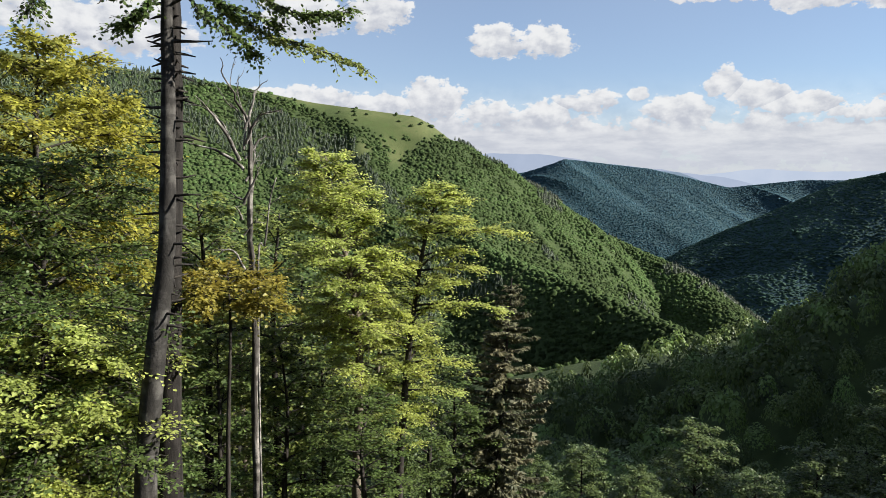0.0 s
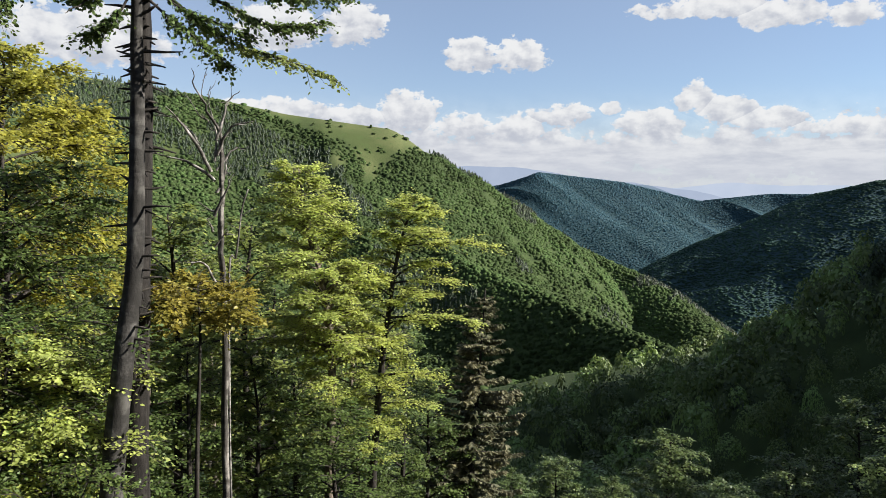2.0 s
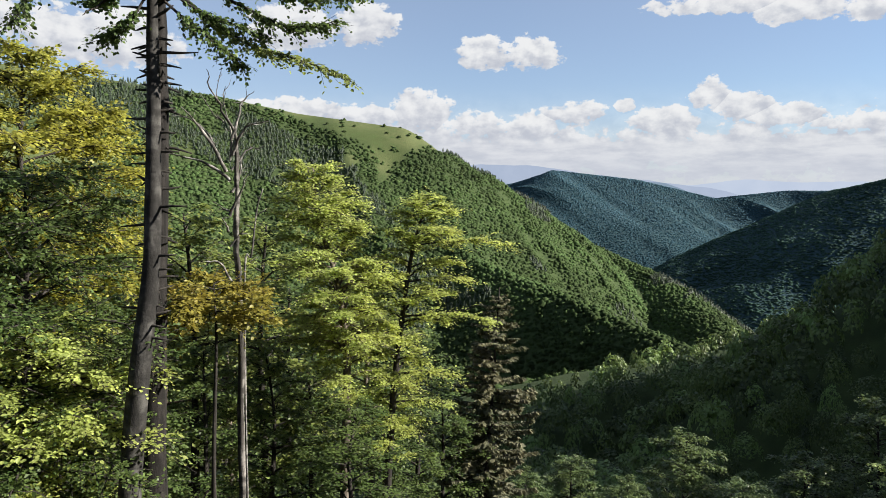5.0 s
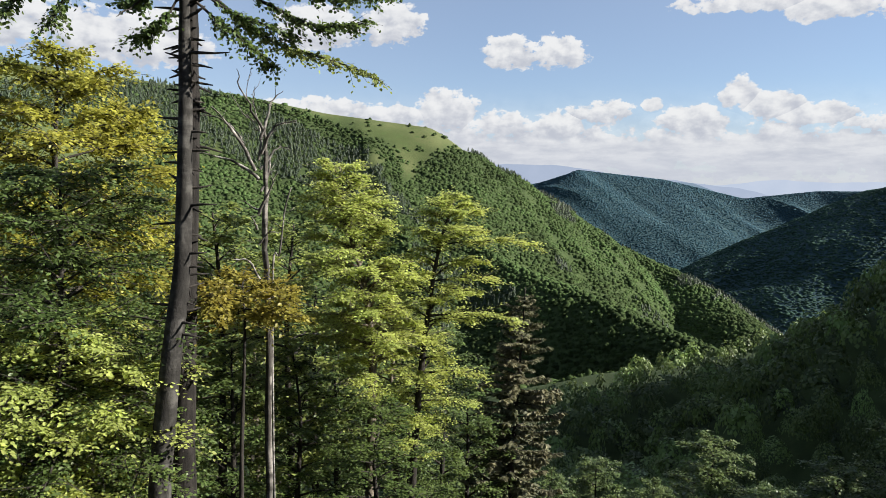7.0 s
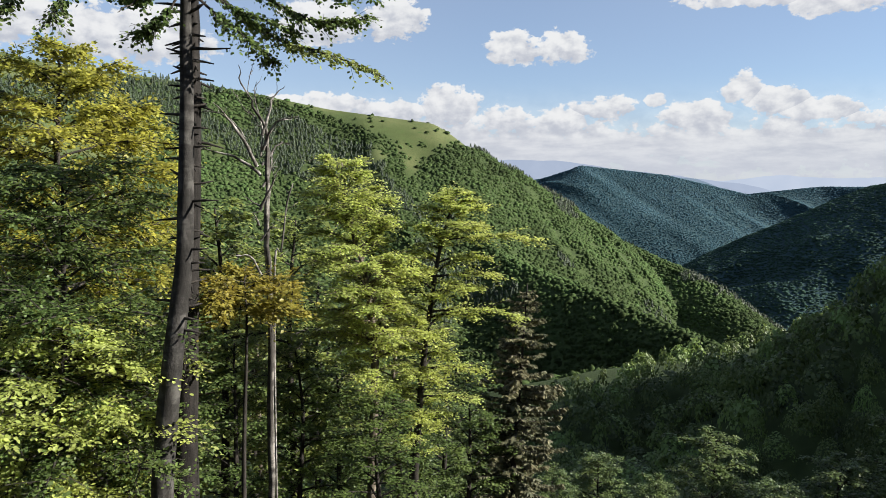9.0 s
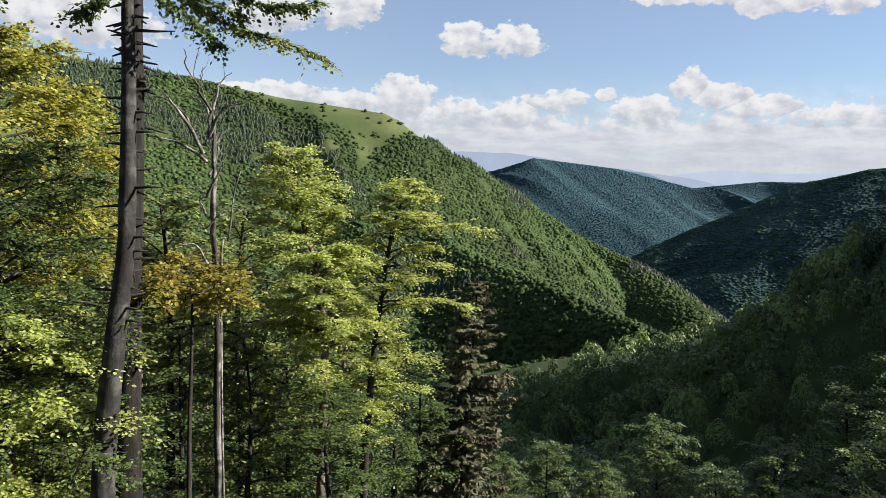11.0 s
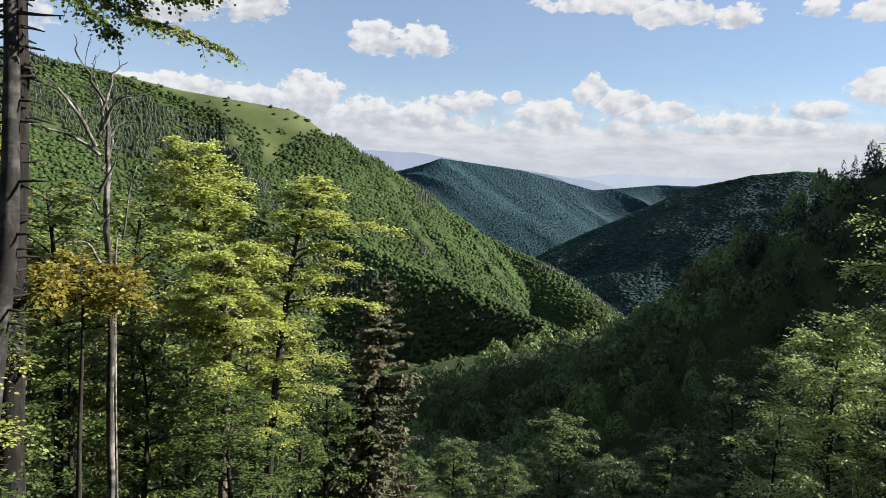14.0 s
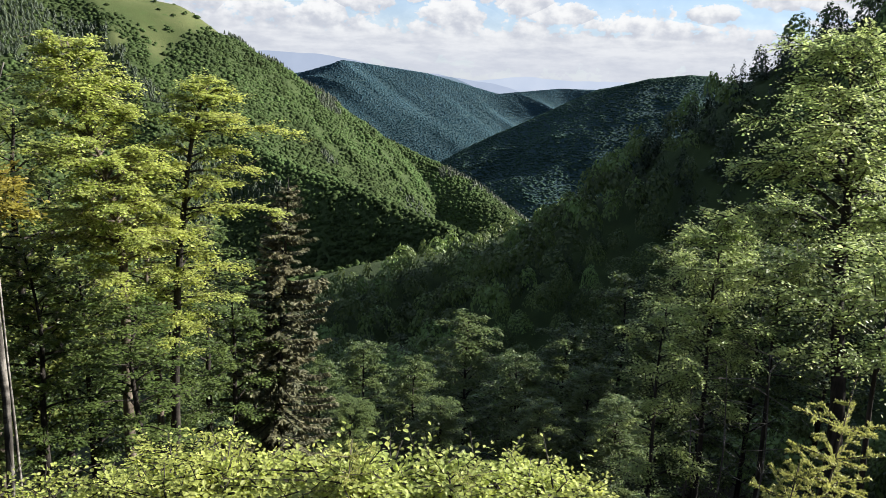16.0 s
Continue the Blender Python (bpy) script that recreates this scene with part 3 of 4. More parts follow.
def grow(name, place, label, trunk, girth, leaf, bark, seed, start=0.3, limbs=16, reach=2.5, shape=None, rise=35, twigs=9, per=15, size=0.10,
         fine=False, fork=(), category="tree", group="", crown_label="", sides=10, sides_limb=6, bias=None, ragged=True, kind="", layer=0.42):
    """A broadleaf tree: trunk (points from its foot), limbs, twigs and sprays of leaves.
    fork: extra limbs as (height share, bearing, length, rise). shape: reach over the height of the crown."""
    rng = np.random.default_rng(seed)
    t = thing(name, place, label, category, group, kind)
    tp = bend(trunk, 26)
    tall = np.linspace(0, 1, 26)
    tr = girth * (1 - 0.86 * tall ** 1.15) * (1 + 0.35 * np.exp(-tall * 26))
    tp[:, :2] += np.cumsum(rng.normal(0, girth * 0.06, (26, 2)), axis=0) * tall[:, None]
    part("trunk", stem_mesh("trunk", tp, tr, bark, sides, rng), t)
    shape = shape or (lambda f: math.sin(math.pi * (0.12 + 0.80 * f)) ** 0.7)
    specs = []
    for i in range(limbs):
        f = (i + rng.uniform(0.1, 0.9)) / limbs
        h = start + (0.985 - start) * f
        specs.append((h, i * 137.5 + rng.uniform(-25, 25), reach * shape(f) * rng.uniform(0.75, 1.2), rise + 25 * f + rng.uniform(-22, 22)))
    specs += list(fork)
    soup, wood = Soup(), Soup()
    for h, az, length, up in specs:
        if bias is not None:
            length *= 1 + bias[1] * math.cos(radians(az - bias[0]))
        j = h * 25
        i0 = min(int(j), 24)
        o = tp[i0] + (tp[i0 + 1] - tp[i0]) * (j - i0)
        r0 = max(0.012, min(np.interp(h, tall, tr) * 0.55, 0.02 * length + 0.01))
        a, u = radians(az), radians(up)
        out = np.array([math.sin(a), math.cos(a), 0.0])
        s = np.linspace(0, 1, 8)[:, None]
        lp = o + out * length * math.cos(u) * (s + 0.12 * s ** 2) + np.array([0, 0, 1.0]) * length * (math.sin(u) * s - 0.32 * math.sin(u) * s ** 2 - 0.14 * s ** 3)
        lp += np.cumsum(rng.normal(0, 0.03 * length / 3, lp.shape), axis=0) * s
        lr = r0 * (1 - 0.82 * s[:, 0])
        part("limb", stem_mesh("limb", lp, lr, bark, sides_limb, rng), t)
        n = max(6, int(length * twigs * 1.7))
        w = np.sort(rng.uniform(0.2, 1.0, n))
        k = np.clip((w * 7).astype(int), 0, 6)
        p0 = lp[k] + (lp[k + 1] - lp[k]) * (w * 7 - k)[:, None]
        ld = unit(lp[k + 1] - lp[k])
        ld[:, 2] *= 0.5
        sgn = np.where(rng.random(n) < 0.5, -1.0, 1.0)
        spread = np.radians(rng.uniform(15, 75, n)) * sgn
        d = np.stack([ld[:, 0] * np.cos(spread) - ld[:, 1] * np.sin(spread), ld[:, 0] * np.sin(spread) + ld[:, 1] * np.cos(spread),
                      ld[:, 2] * 0.6 + rng.normal(0.06, layer, n)], 1)
        d = unit(d)
        tl = rng.uniform(0.45, 1.0, n) * (1.15 - 0.45 * w) * (0.5 + 0.2 * length) * (np.where(rng.random(n) < 0.2, 1.5, 0.85) if ragged else 0.8)
        v, q = twig_wood(p0[::2], (p0 + d * tl[:, None] - np.array([0, 0, 1]) * (0.2 * tl)[:, None])[::2], np.full((n + 1) // 2, 0.008 + 0.002 * length))
        wood.add(v, q)
        dress_twigs(rng, p0, d, tl, per, size, soup, fine, 0.2 + 0.5 * layer, 0.06 + 0.45 * layer)
    tagged(part("twig_mass", wood.mesh("twig_mass", bark), t), kind="stuff")
    part("crown", soup.mesh("crown", leaf), t, crown_label)
    return t


def conifer(name, place, label, tall, girth, reach, needles, bark, seed, whorls=20, per=6, lift=-12, card=0.36, start=0.05, tips=0.9, group="", lean=(0, 0), dense=9, scramble=0.9):
    """A spruce: straight stem, whorls of drooping boughs, hanging needle sprays."""
    rng = np.random.default_rng(seed)
    t = thing(name, place, label, "tree", group)
    s = np.linspace(0, 1, 16)
    tp = np.stack([lean[0] * s, lean[1] * s, tall * s], 1)
    part("trunk", stem_mesh("trunk", tp, girth * (1 - 0.95 * s) + 0.006, bark, 9, rng), t)
    soup = Soup()
    for i in range(whorls):
        for k in range(per):
            f = start + (0.97 - start) * (i + rng.uniform(0, scramble)) / whorls
            length = reach * (1 - f) ** tips * rng.uniform(0.55, 1.15) + 0.04 * reach
            a = rng.uniform(0, 2 * math.pi)
            u = radians(lift + 30 * f + rng.uniform(-8, 8))
            out = np.array([math.sin(a), math.cos(a), 0])
            o = np.array([lean[0] * f, lean[1] * f, tall * f])
            q = np.linspace(0, 1, 5)[:, None]
            bp = o + out * length * math.cos(u) * q + np.array([0, 0, 1.0]) * length * (math.sin(u) * q + 0.22 * q ** 2 * (1 if u < 0 else 0.2))
            part("bough", stem_mesh("bough", bp, (0.012 * length + 0.004) * (1 - 0.8 * q[:, 0]), bark, 4), t)
            n = max(4, int(dense * length / card * 0.36))
            w = rng.uniform(0.12, 1.0, n)
            j = np.clip((w * 4).astype(int), 0, 3)
            c = bp[j] + (bp[j + 1] - bp[j]) * (w * 4 - j)[:, None]
            sd = np.cross(out, [0, 0, 1.0])
            sgn = np.where(rng.random(n) < 0.5, -1.0, 1.0)[:, None]
            d = unit(out * 0.55 + sd * sgn * rng.uniform(0.2, 1.0, (n, 1)) + np.array([0, 0, -0.5 if lift < 0 else 0.1]) + rng.normal(0, 0.2, (n, 3)))
            size = card * rng.uniform(0.6, 1.2, n) * (0.45 + 0.55 * min(1, length / reach * 2))
            v, fq = leaf_cards(c + d * size[:, None] * 0.4, d, unit(np.array([0, 0, 1.0]) + rng.normal(0, 0.6, (n, 3))), size, False, 0.42)
            soup.add(v, fq, np.repeat(np.clip(rng.normal(0.5, 0.25, n), 0, 1), 4))
    tagged(part("needle_mass", soup.mesh("needle_mass", needles), t), kind="stuff")
    return t


def on_ground(az, d):
    a = radians(az)
    x, y = d * math.sin(a), d * math.cos(a)
    return np.array([x, y, float(height(x, y)) - 0.1])


def rooted(az_el, d, extra=()):
    """Trunk points through the given bearings and heights at distance d, brought down to the ground: the foot and the points from it."""
    top = [spot(a, e, d) for a, e in az_el]
    a0 = az_el[0][0]
    foot = on_ground(a0, d)
    pts = [foot] + [p for p in top if p[2] > foot[2] + 0.4] + [np.asarray(p) for p in extra]
    return foot, [p - foot for p in pts]


# ---- trees round the viewpoint ----
# the tall grey beech that rises out of the picture
foot, pts = rooted([(-32.2, -23.4), (-31.0, -12.3), (-30.15, -5.9), (-29.6, 4.6), (-29.5, 12.6), (-29.3, 20)], 12.0)
tall0 = grow("beech_tree", foot, "tall grey-barked beech with a bare spotted trunk", pts + [pts[-1] + np.array([0.2, 0.1, 3.2])], 0.20, LEAF_SHADED, BEECH_BARK, 11, ragged=False,
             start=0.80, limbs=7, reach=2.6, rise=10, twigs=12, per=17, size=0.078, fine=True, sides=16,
             crown_label="green leaves darkened as if backlit, on spreading boughs")
tall0_foot = foot


def hanging_bough(tree, at, line, thick, d, seed, leaf, bark, size=0.085, leafy=1.0):
    """A long bough along bearings and heights, with side twigs and loose leaves; it belongs to a tree whose foot is at 'at'."""
    rng = np.random.default_rng(seed)
    way = bend([spot(a, e, d + 0.25 * k * rng.uniform(-1, 1)) - at for k, (a, e) in enumerate(line)], 22)
    way[1:] += np.cumsum(rng.normal(0, 0.010, (21, 3)), axis=0)
    limb = part("bough", stem_mesh("bough", way, thick * (1 - 0.85 * np.linspace(0, 1, 22)), bark, 7, rng, 0.06), tree)
    if not leafy:
        return
    soup, wood = Soup(), Soup()
    long = float(np.linalg.norm(np.diff(way, axis=0), axis=1).sum())
    n = int(34 * long * leafy)
    w = rng.uniform(0.22, 1.0, n) * 21
    k = np.clip(w.astype(int), 0, 20)
    p0 = way[k] + (way[k + 1] - way[k]) * (w - k)[:, None]
    ax = unit(way[k + 1] - way[k])
    side = unit(np.cross(ax, np.array([0, 0, 1.0]))) * np.where(rng.random(n) < 0.5, -1.0, 1.0)[:, None]
    dd = unit(ax * rng.uniform(0.3, 1.0, (n, 1)) + side * rng.uniform(0.2, 0.9, (n, 1)) + rng.normal(0, 0.22, (n, 3)) + np.array([0, 0, -0.22]))
    tl = rng.uniform(0.12, 0.42, n)
    v, q = twig_wood(p0, p0 + dd * tl[:, None], np.full(n, 0.006))
    wood.add(v, q)
    dress_twigs(rng, p0, dd, tl, 7, size, soup, True, 0.95, 0.18, slim=0.82)
    tagged(part("twig_mass", wood.mesh("twig_mass", bark), limb), kind="stuff")
    part("foliage", soup.mesh("foliage", leaf), limb, "loose sprays of green beech leaves")


for i, (line, thick, leafy) in enumerate((([(-29.2, 15.5), (-25.8, 12.6), (-22.2, 10.7), (-19.3, 10.1), (-15.4, 9.0)], 0.040, 1.0), ([(-29.2, 13.8), (-27.0, 11.9), (-25.0, 10.7), (-23.3, 9.2)], 0.026, 1.1),
                                          ([(-29.0, 16.0), (-23.0, 13.4), (-19.7, 12.2), (-16.5, 12.8)], 0.036, 1.0), ([(-29.0, 17.5), (-24.0, 15.0), (-19.0, 14.2), (-14.5, 14.2)], 0.036, 1.0),
                                          ([(-29.2, 14.6), (-26.3, 12.8), (-24.0, 12.0), (-21.5, 11.0)], 0.024, 1.1), ([(-29.8, 13.6), (-31.5, 11.6), (-32.9, 10.5)], 0.022, 1.5),
                                          ([(-29.6, 15.0), (-32.0, 13.6), (-33.6, 12.6)], 0.024, 1.3), ([(-29.6, 18.0), (-33.0, 16.8), (-37.0, 13.4), (-38.4, 10.8)], 0.03, 0.9),
                                          ([(-29.6, 19.0), (-34.0, 17.5), (-39.0, 14.0), (-41.5, 11.2)], 0.03, 0.9), ([(-29.8, 15.0), (-32.5, 13.3), (-34.2, 12.0)], 0.034, 0))):
    # first bough keeps the lighter leaf; the others have backlit shade in their colour
    hanging_bough(tall0, tall0_foot, line, thick, 12.0, 400 + i, LEAF if i == 0 else LEAF_SHADED, DARK_BARK, 0.07, leafy)

# short broken stubs up both sides of its stem
rng = np.random.default_rng(15)
bp = bend(pts + [pts[-1] + np.array([0.2, 0.1, 3.2])], 26)
for i in range(48):
    j = 25 * (0.30 + 0.48 * (i + rng.random()) / 48)
    o = bp[int(j)] + (bp[int(j) + 1] - bp[int(j)]) * (j % 1)
    a = (70, 292)[i % 2] + rng.uniform(-38, 38)
    n = 0.15 + rng.uniform(0.10, 0.42) * (1.5 if rng.random() < 0.15 else 0.9)
    out = np.array([math.sin(radians(a)), math.cos(radians(a)), rng.uniform(-0.14, 0.18)])
    bow = np.array([0, 0, rng.uniform(-0.07, 0.08)])
    part("stub", stem_mesh("stub", [o + out * 0.05, o + out * n * 0.6 + bow * 0.3, o + out * n + bow], [0.030, 0.021, 0.009], DARK_BARK, 6, rng, 0.1), tall0)

# dead spruce close behind it, its shade put into near-black bark, with short broken stubs
rng = np.random.default_rng(5)
foot, pts = rooted([(-30.5, -23.5), (-29.9, -9), (-29.35, 4), (-29.15, 12), (-29.0, 20)], 13.4)
snag = thing("dead_spruce", foot, "dead spruce trunk with shade painted into its bark, bristling with broken branch stubs", "tree")
sp = bend(pts, 24)
part("trunk", stem_mesh("trunk", sp, 0.34 * (1 - 0.70 * np.linspace(0, 1, 24) ** 0.6), SHADED_BARK, 12, rng, 0.05), snag)
for i in range(70):
    f = 0.42 + 0.5 * (i + rng.random()) / 70
    j = f * 23
    o = sp[int(j)] + (sp[int(j) + 1] - sp[int(j)]) * (j % 1)
    a = rng.choice([90, 270]) + rng.uniform(-50, 50)
    n = rng.uniform(0.22, 0.55) * (0.75 if rng.random() < 0.5 else 1.0)
    out = np.array([math.sin(radians(a)), math.cos(radians(a)), rng.uniform(-0.25, 0.2)])
    bow = np.array([rng.normal(0, 0.05), 0, rng.uniform(-0.2, 0.1)])
    part("stub", stem_mesh("stub", [o, o + out * n * 0.5 + bow * 0.4, o + out * n + bow], [0.032, 0.024, 0.012], SHADED_BARK, 5), snag)

# bleached dead tree
foot, pts = rooted([(-24.1, -24), (-24.34, -7.9), (-24.45, -2.0), (-24.17, 3.3), (-24.47, 4.55), (-25.35, 6.8), (-25.85, 8.8)], 15.0)
dead = thing("dead_tree", foot, "bleached dead tree with bare twisted branches and peeling bark", "tree")
dp = bend(pts, 40)
dp[4:, :2] += np.cumsum(rng.normal(0, 0.022, (36, 2)), axis=0)
part("trunk", stem_mesh("trunk", dp, 0.076 * (1 - 0.93 * np.linspace(0, 1, 40) ** 1.1), PEELING_BARK, 12, rng, 0.2), dead)
# bearing and height of each branch's bends, its thickness and how far it leans away
for line, thick, away in (([(-24.32, 0.5), (-25.65, 1.6), (-27.3, 2.1), (-28.9, 2.6)], 0.040, 0.3), ([(-24.6, 1.2), (-25.4, 3.3), (-26.6, 4.7), (-27.6, 6.0)], 0.046, -0.2),
                          ([(-25.4, 3.3), (-26.6, 4.8), (-28.6, 5.35)], 0.022, 0.5), ([(-24.15, 3.6), (-23.75, 5.6), (-23.2, 6.7), (-22.45, 7.4)], 0.034, 0.2),
                          ([(-24.1, 2.5), (-22.9, 4.4), (-21.5, 5.2)], 0.038, -0.4), ([(-24.2, 1.3), (-23.1, 2.6), (-22.1, 2.9)], 0.028, 0.4),
                          ([(-24.4, -2.2), (-23.6, -0.5), (-22.95, 1.0)], 0.036, -0.3), ([(-24.4, -1.9), (-25.0, -1.5), (-25.6, -0.95)], 0.026, 0.1),
                          ([(-24.5, -3.4), (-24.9, -3.0), (-25.2, -2.2)], 0.03, -0.3), ([(-24.4, -7.3), (-25.6, -5.7), (-26.8, -6.3)], 0.03, 0.2),
                          ([(-24.2, -0.4), (-23.4, 1.4), (-23.55, 2.5)], 0.03, 0.5), ([(-24.6, 4.9), (-25.6, 5.6), (-26.5, 7.4)], 0.02, 0.3),
                          ([(-24.3, 2.0), (-24.0, 4.0), (-24.6, 6.2), (-24.4, 7.6)], 0.024, 0.6), ([(-25.2, 6.5), (-25.1, 7.8), (-24.7, 8.6)], 0.012, 0.0),
                          ([(-24.4, -4.6), (-24.0, -3.9), (-23.55, -3.4)], 0.022, -0.2)):
    at = np.array([spot(a, e, 15.0 + away * k / (len(line) - 1)) for k, (a, e) in enumerate(line)]) - foot
    at[1:-1] += rng.normal(0, 0.03, at[1:-1].shape)
    way = bend(at, 14)
    way[1:] += np.cumsum(rng.normal(0, 0.010, (13, 3)), axis=0)
    limb = part("branch", stem_mesh("branch", way, thick * (1 - 0.85 * np.linspace(0, 1, 14)), DEAD_WOOD, 7, rng, 0.14), dead)
    long = float(np.linalg.norm(way[-1] - way[0]))
    for k in range(int(2 + 4 * long)):
        m = rng.integers(4, 13)
        dd = unit(unit(way[m] - way[m - 1]) + rng.normal(0, 0.7, 3) * np.array([1, 1, 0.8])) * rng.uniform(0.08, 0.34) * (0.6 + 0.3 * long)
        part("twig", stem_mesh("twig", [way[m], way[m] + dd * 0.5 + rng.normal(0, 0.02, 3), way[m] + dd], [0.010, 0.007, 0.002], DEAD_WOOD, 4), limb)
foot = on_ground(-23.4, 15.6)
lean = thing("leaning_dead_stem", foot, "thin bleached dead stem leaning among the trees", "dead stem")
part("stem", stem_mesh("stem", bend([(0, 0, 0)] + [spot(a, e, 15.6) - foot for a, e in ((-23.4, -8.3), (-22.8, -5.3), (-22.35, -1.8), (-21.85, -0.1))], 22), 0.027 * (1 - 0.5 * np.linspace(0, 1, 22)), DEAD_WOOD, 7, rng, 0.14), lean)

for a, e, side, n in ((-22.9, -5.8, 1, 0.16), (-22.6, -3.4, -1, 0.2), (-22.4, -2.2, 1, 0.24), (-22.1, -0.9, -1, 0.14)):
    o = spot(a, e, 15.6) - foot
    tip = o + np.array([side * n, 0.05, 0.7 * n])
    part("stub", stem_mesh("stub", [o, (o + tip) / 2 + rng.normal(0, 0.01, 3), tip], [0.012, 0.009, 0.004], DEAD_WOOD, 5), lean)

# the two sunlit beeches
foot, pts = rooted([(-15.7, -25.1), (-15.4, -15.0), (-15.6, -11.4), (-16.2, -7.4), (-17.4, -3.3), (-18.0, 1.6)], 20.0)
grow("beech_tree", foot, "slender sunlit beech with layered yellow-green leaves and a forked brown trunk", pts, 0.155, LEAF_SUNLIT, BROWN_BARK, 21,
     start=0.30, limbs=84, reach=1.75, rise=26, twigs=15, per=17, size=0.09, fork=((0.36, 285, 1.7, 68), (0.5, 250, 1.7, 60), (0.86, 70, 1.6, 40), (0.84, 275, 1.5, 35)), category="tree", layer=0.24)
foot, pts = rooted([(-12.2, -25.3), (-11.5, -15.0), (-10.3, -6.0), (-9.0, -1.0)], 21.0)
grow("beech_tree", foot, "sunlit beech with airy layered crown and dark slender trunk", pts, 0.15, LEAF_SUNLIT, DARK_BARK, 22,
     start=0.34, limbs=66, reach=1.4, rise=20, twigs=15, per=17, size=0.09, fork=((0.80, 92, 2.2, 14), (0.62, 95, 2.0, 10), (0.70, 88, 1.6, 12), (0.50, 92, 1.5, 18)), bias=(95, 0.15), layer=0.22)

# spruce turning brown
foot = on_ground(-4.6, 24.0)
top = spot(-2.95, -7.9, 24.0)
conifer("spruce_tree", foot, "half-withered spruce with brown drooping boughs", float(top[2] - foot[2]), 0.16, 2.5, NEEDLE_BROWN, DARK_BARK, 31, whorls=30, per=11, lift=-24,
        card=0.22, tips=0.62, lean=(float(top[0] - foot[0]), 0), dense=95, scramble=1.2)

# yellowing beech and dark leafy beech at the edge of the wood
foot, pts = rooted([(-38.5, -12), (-38.5, -2), (-38.0, 8.5)], 19.0)
grow("beech_tree", foot, "beech with yellowing leaves in full sun", pts, 0.17, LEAF_YELLOW, DARK_BARK, 41, start=0.30, limbs=66, reach=2.7, rise=16, twigs=12, per=15, size=0.11)
foot, pts = rooted([(-38.6, -21), (-38.4, -10), (-38.2, 0.8)], 13.8)
grow("beech_tree", foot, "dense dark green beech with spreading level boughs", pts, 0.12, LEAF_SHADED, DARK_BARK, 42, start=0.26, limbs=68, reach=2.4, rise=6, twigs=13, per=15, size=0.08,
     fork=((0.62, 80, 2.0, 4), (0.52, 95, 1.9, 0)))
foot, pts = rooted([(-40.0, -22), (-38.8, -15), (-38.0, -10)], 12.8)
grow("young_beech", foot, "leafy young beech with bright green level sprays", pts, 0.06, LEAF_SUNLIT, DARK_BARK, 43, start=0.10, limbs=44, reach=1.75, rise=6, twigs=14, per=15, size=0.08, fine=True, category="tree", layer=0.2)

foot, pts = rooted([(-36.8, -24), (-36.6, -18), (-36.4, -12.5)], 13.6)
grow("young_beech", foot, "leafy young beech with sunlit yellow-green sprays", pts, 0.05, LEAF_SUNLIT, DARK_BARK, 46, start=0.10, limbs=40, reach=1.25, rise=8, twigs=14, per=15, size=0.078, fine=True, category="tree", layer=0.2)
foot, pts = rooted([(-34.0, -12), (-34.2, -3), (-33.8, 5.0)], 21.0)
grow("beech_tree", foot, "slim beech with yellow-green leaves", pts, 0.12, LEAF_YELLOW, DARK_BARK, 45, start=0.36, limbs=46, reach=2.0, rise=18, twigs=11, per=14, size=0.12)

# orange-leaved tree round the dead ones
foot, pts = rooted([(-26.0, -22), (-25.6, -12), (-25.8, -7.5)], 14.2)
grow("young_maple", foot, "young maple with orange and yellow leaves", pts, 0.06, LEAF_ORANGE, DARK_BARK, 44, start=0.74, limbs=14, reach=1.15, rise=2, twigs=17, per=15, size=0.085, fine=True,
     fork=((0.80, 95, 1.25, 0), (0.84, 280, 1.0, 8), (0.80, 285, 0.9, 0)), category="tree")

# slim trunks and leafy trees of the wood behind
def wood_tree(seed, leaf, bark, label, tall, reach, start=0.2, limbs=40, per=8, size=0.155):
    w = [np.zeros(3), np.array([0.1, 0.05, tall * 0.4]), np.array([-0.1, 0.1, tall * 0.75]), np.array([0.15, 0, tall])]
    return grow("wood_tree", (0, 0, 0), label, w, 0.012 * tall + 0.01, leaf, bark, seed, start=start, limbs=limbs, reach=reach, rise=18, twigs=8, per=per, size=size,
                category="tree", group="trees of the near wood", sides_limb=5, layer=0.27)


protos = [wood_tree(61, LEAF, DARK_BARK, "leafy green beech in the near wood", 12.0, 2.3),
          wood_tree(62, LEAF_SHADED, DARK_BARK, "beech in the near wood, its green darkened for shade", 13.0, 2.5),
          wood_tree(63, LEAF, BROWN_BARK, "slim light green beech in the near wood", 11.0, 2.0, 0.4),
          wood_tree(64, CANOPY, DARK_BARK, "broad shaded beech on the slope", 15.0, 3.3, 0.10, 66, 8, 0.20)]
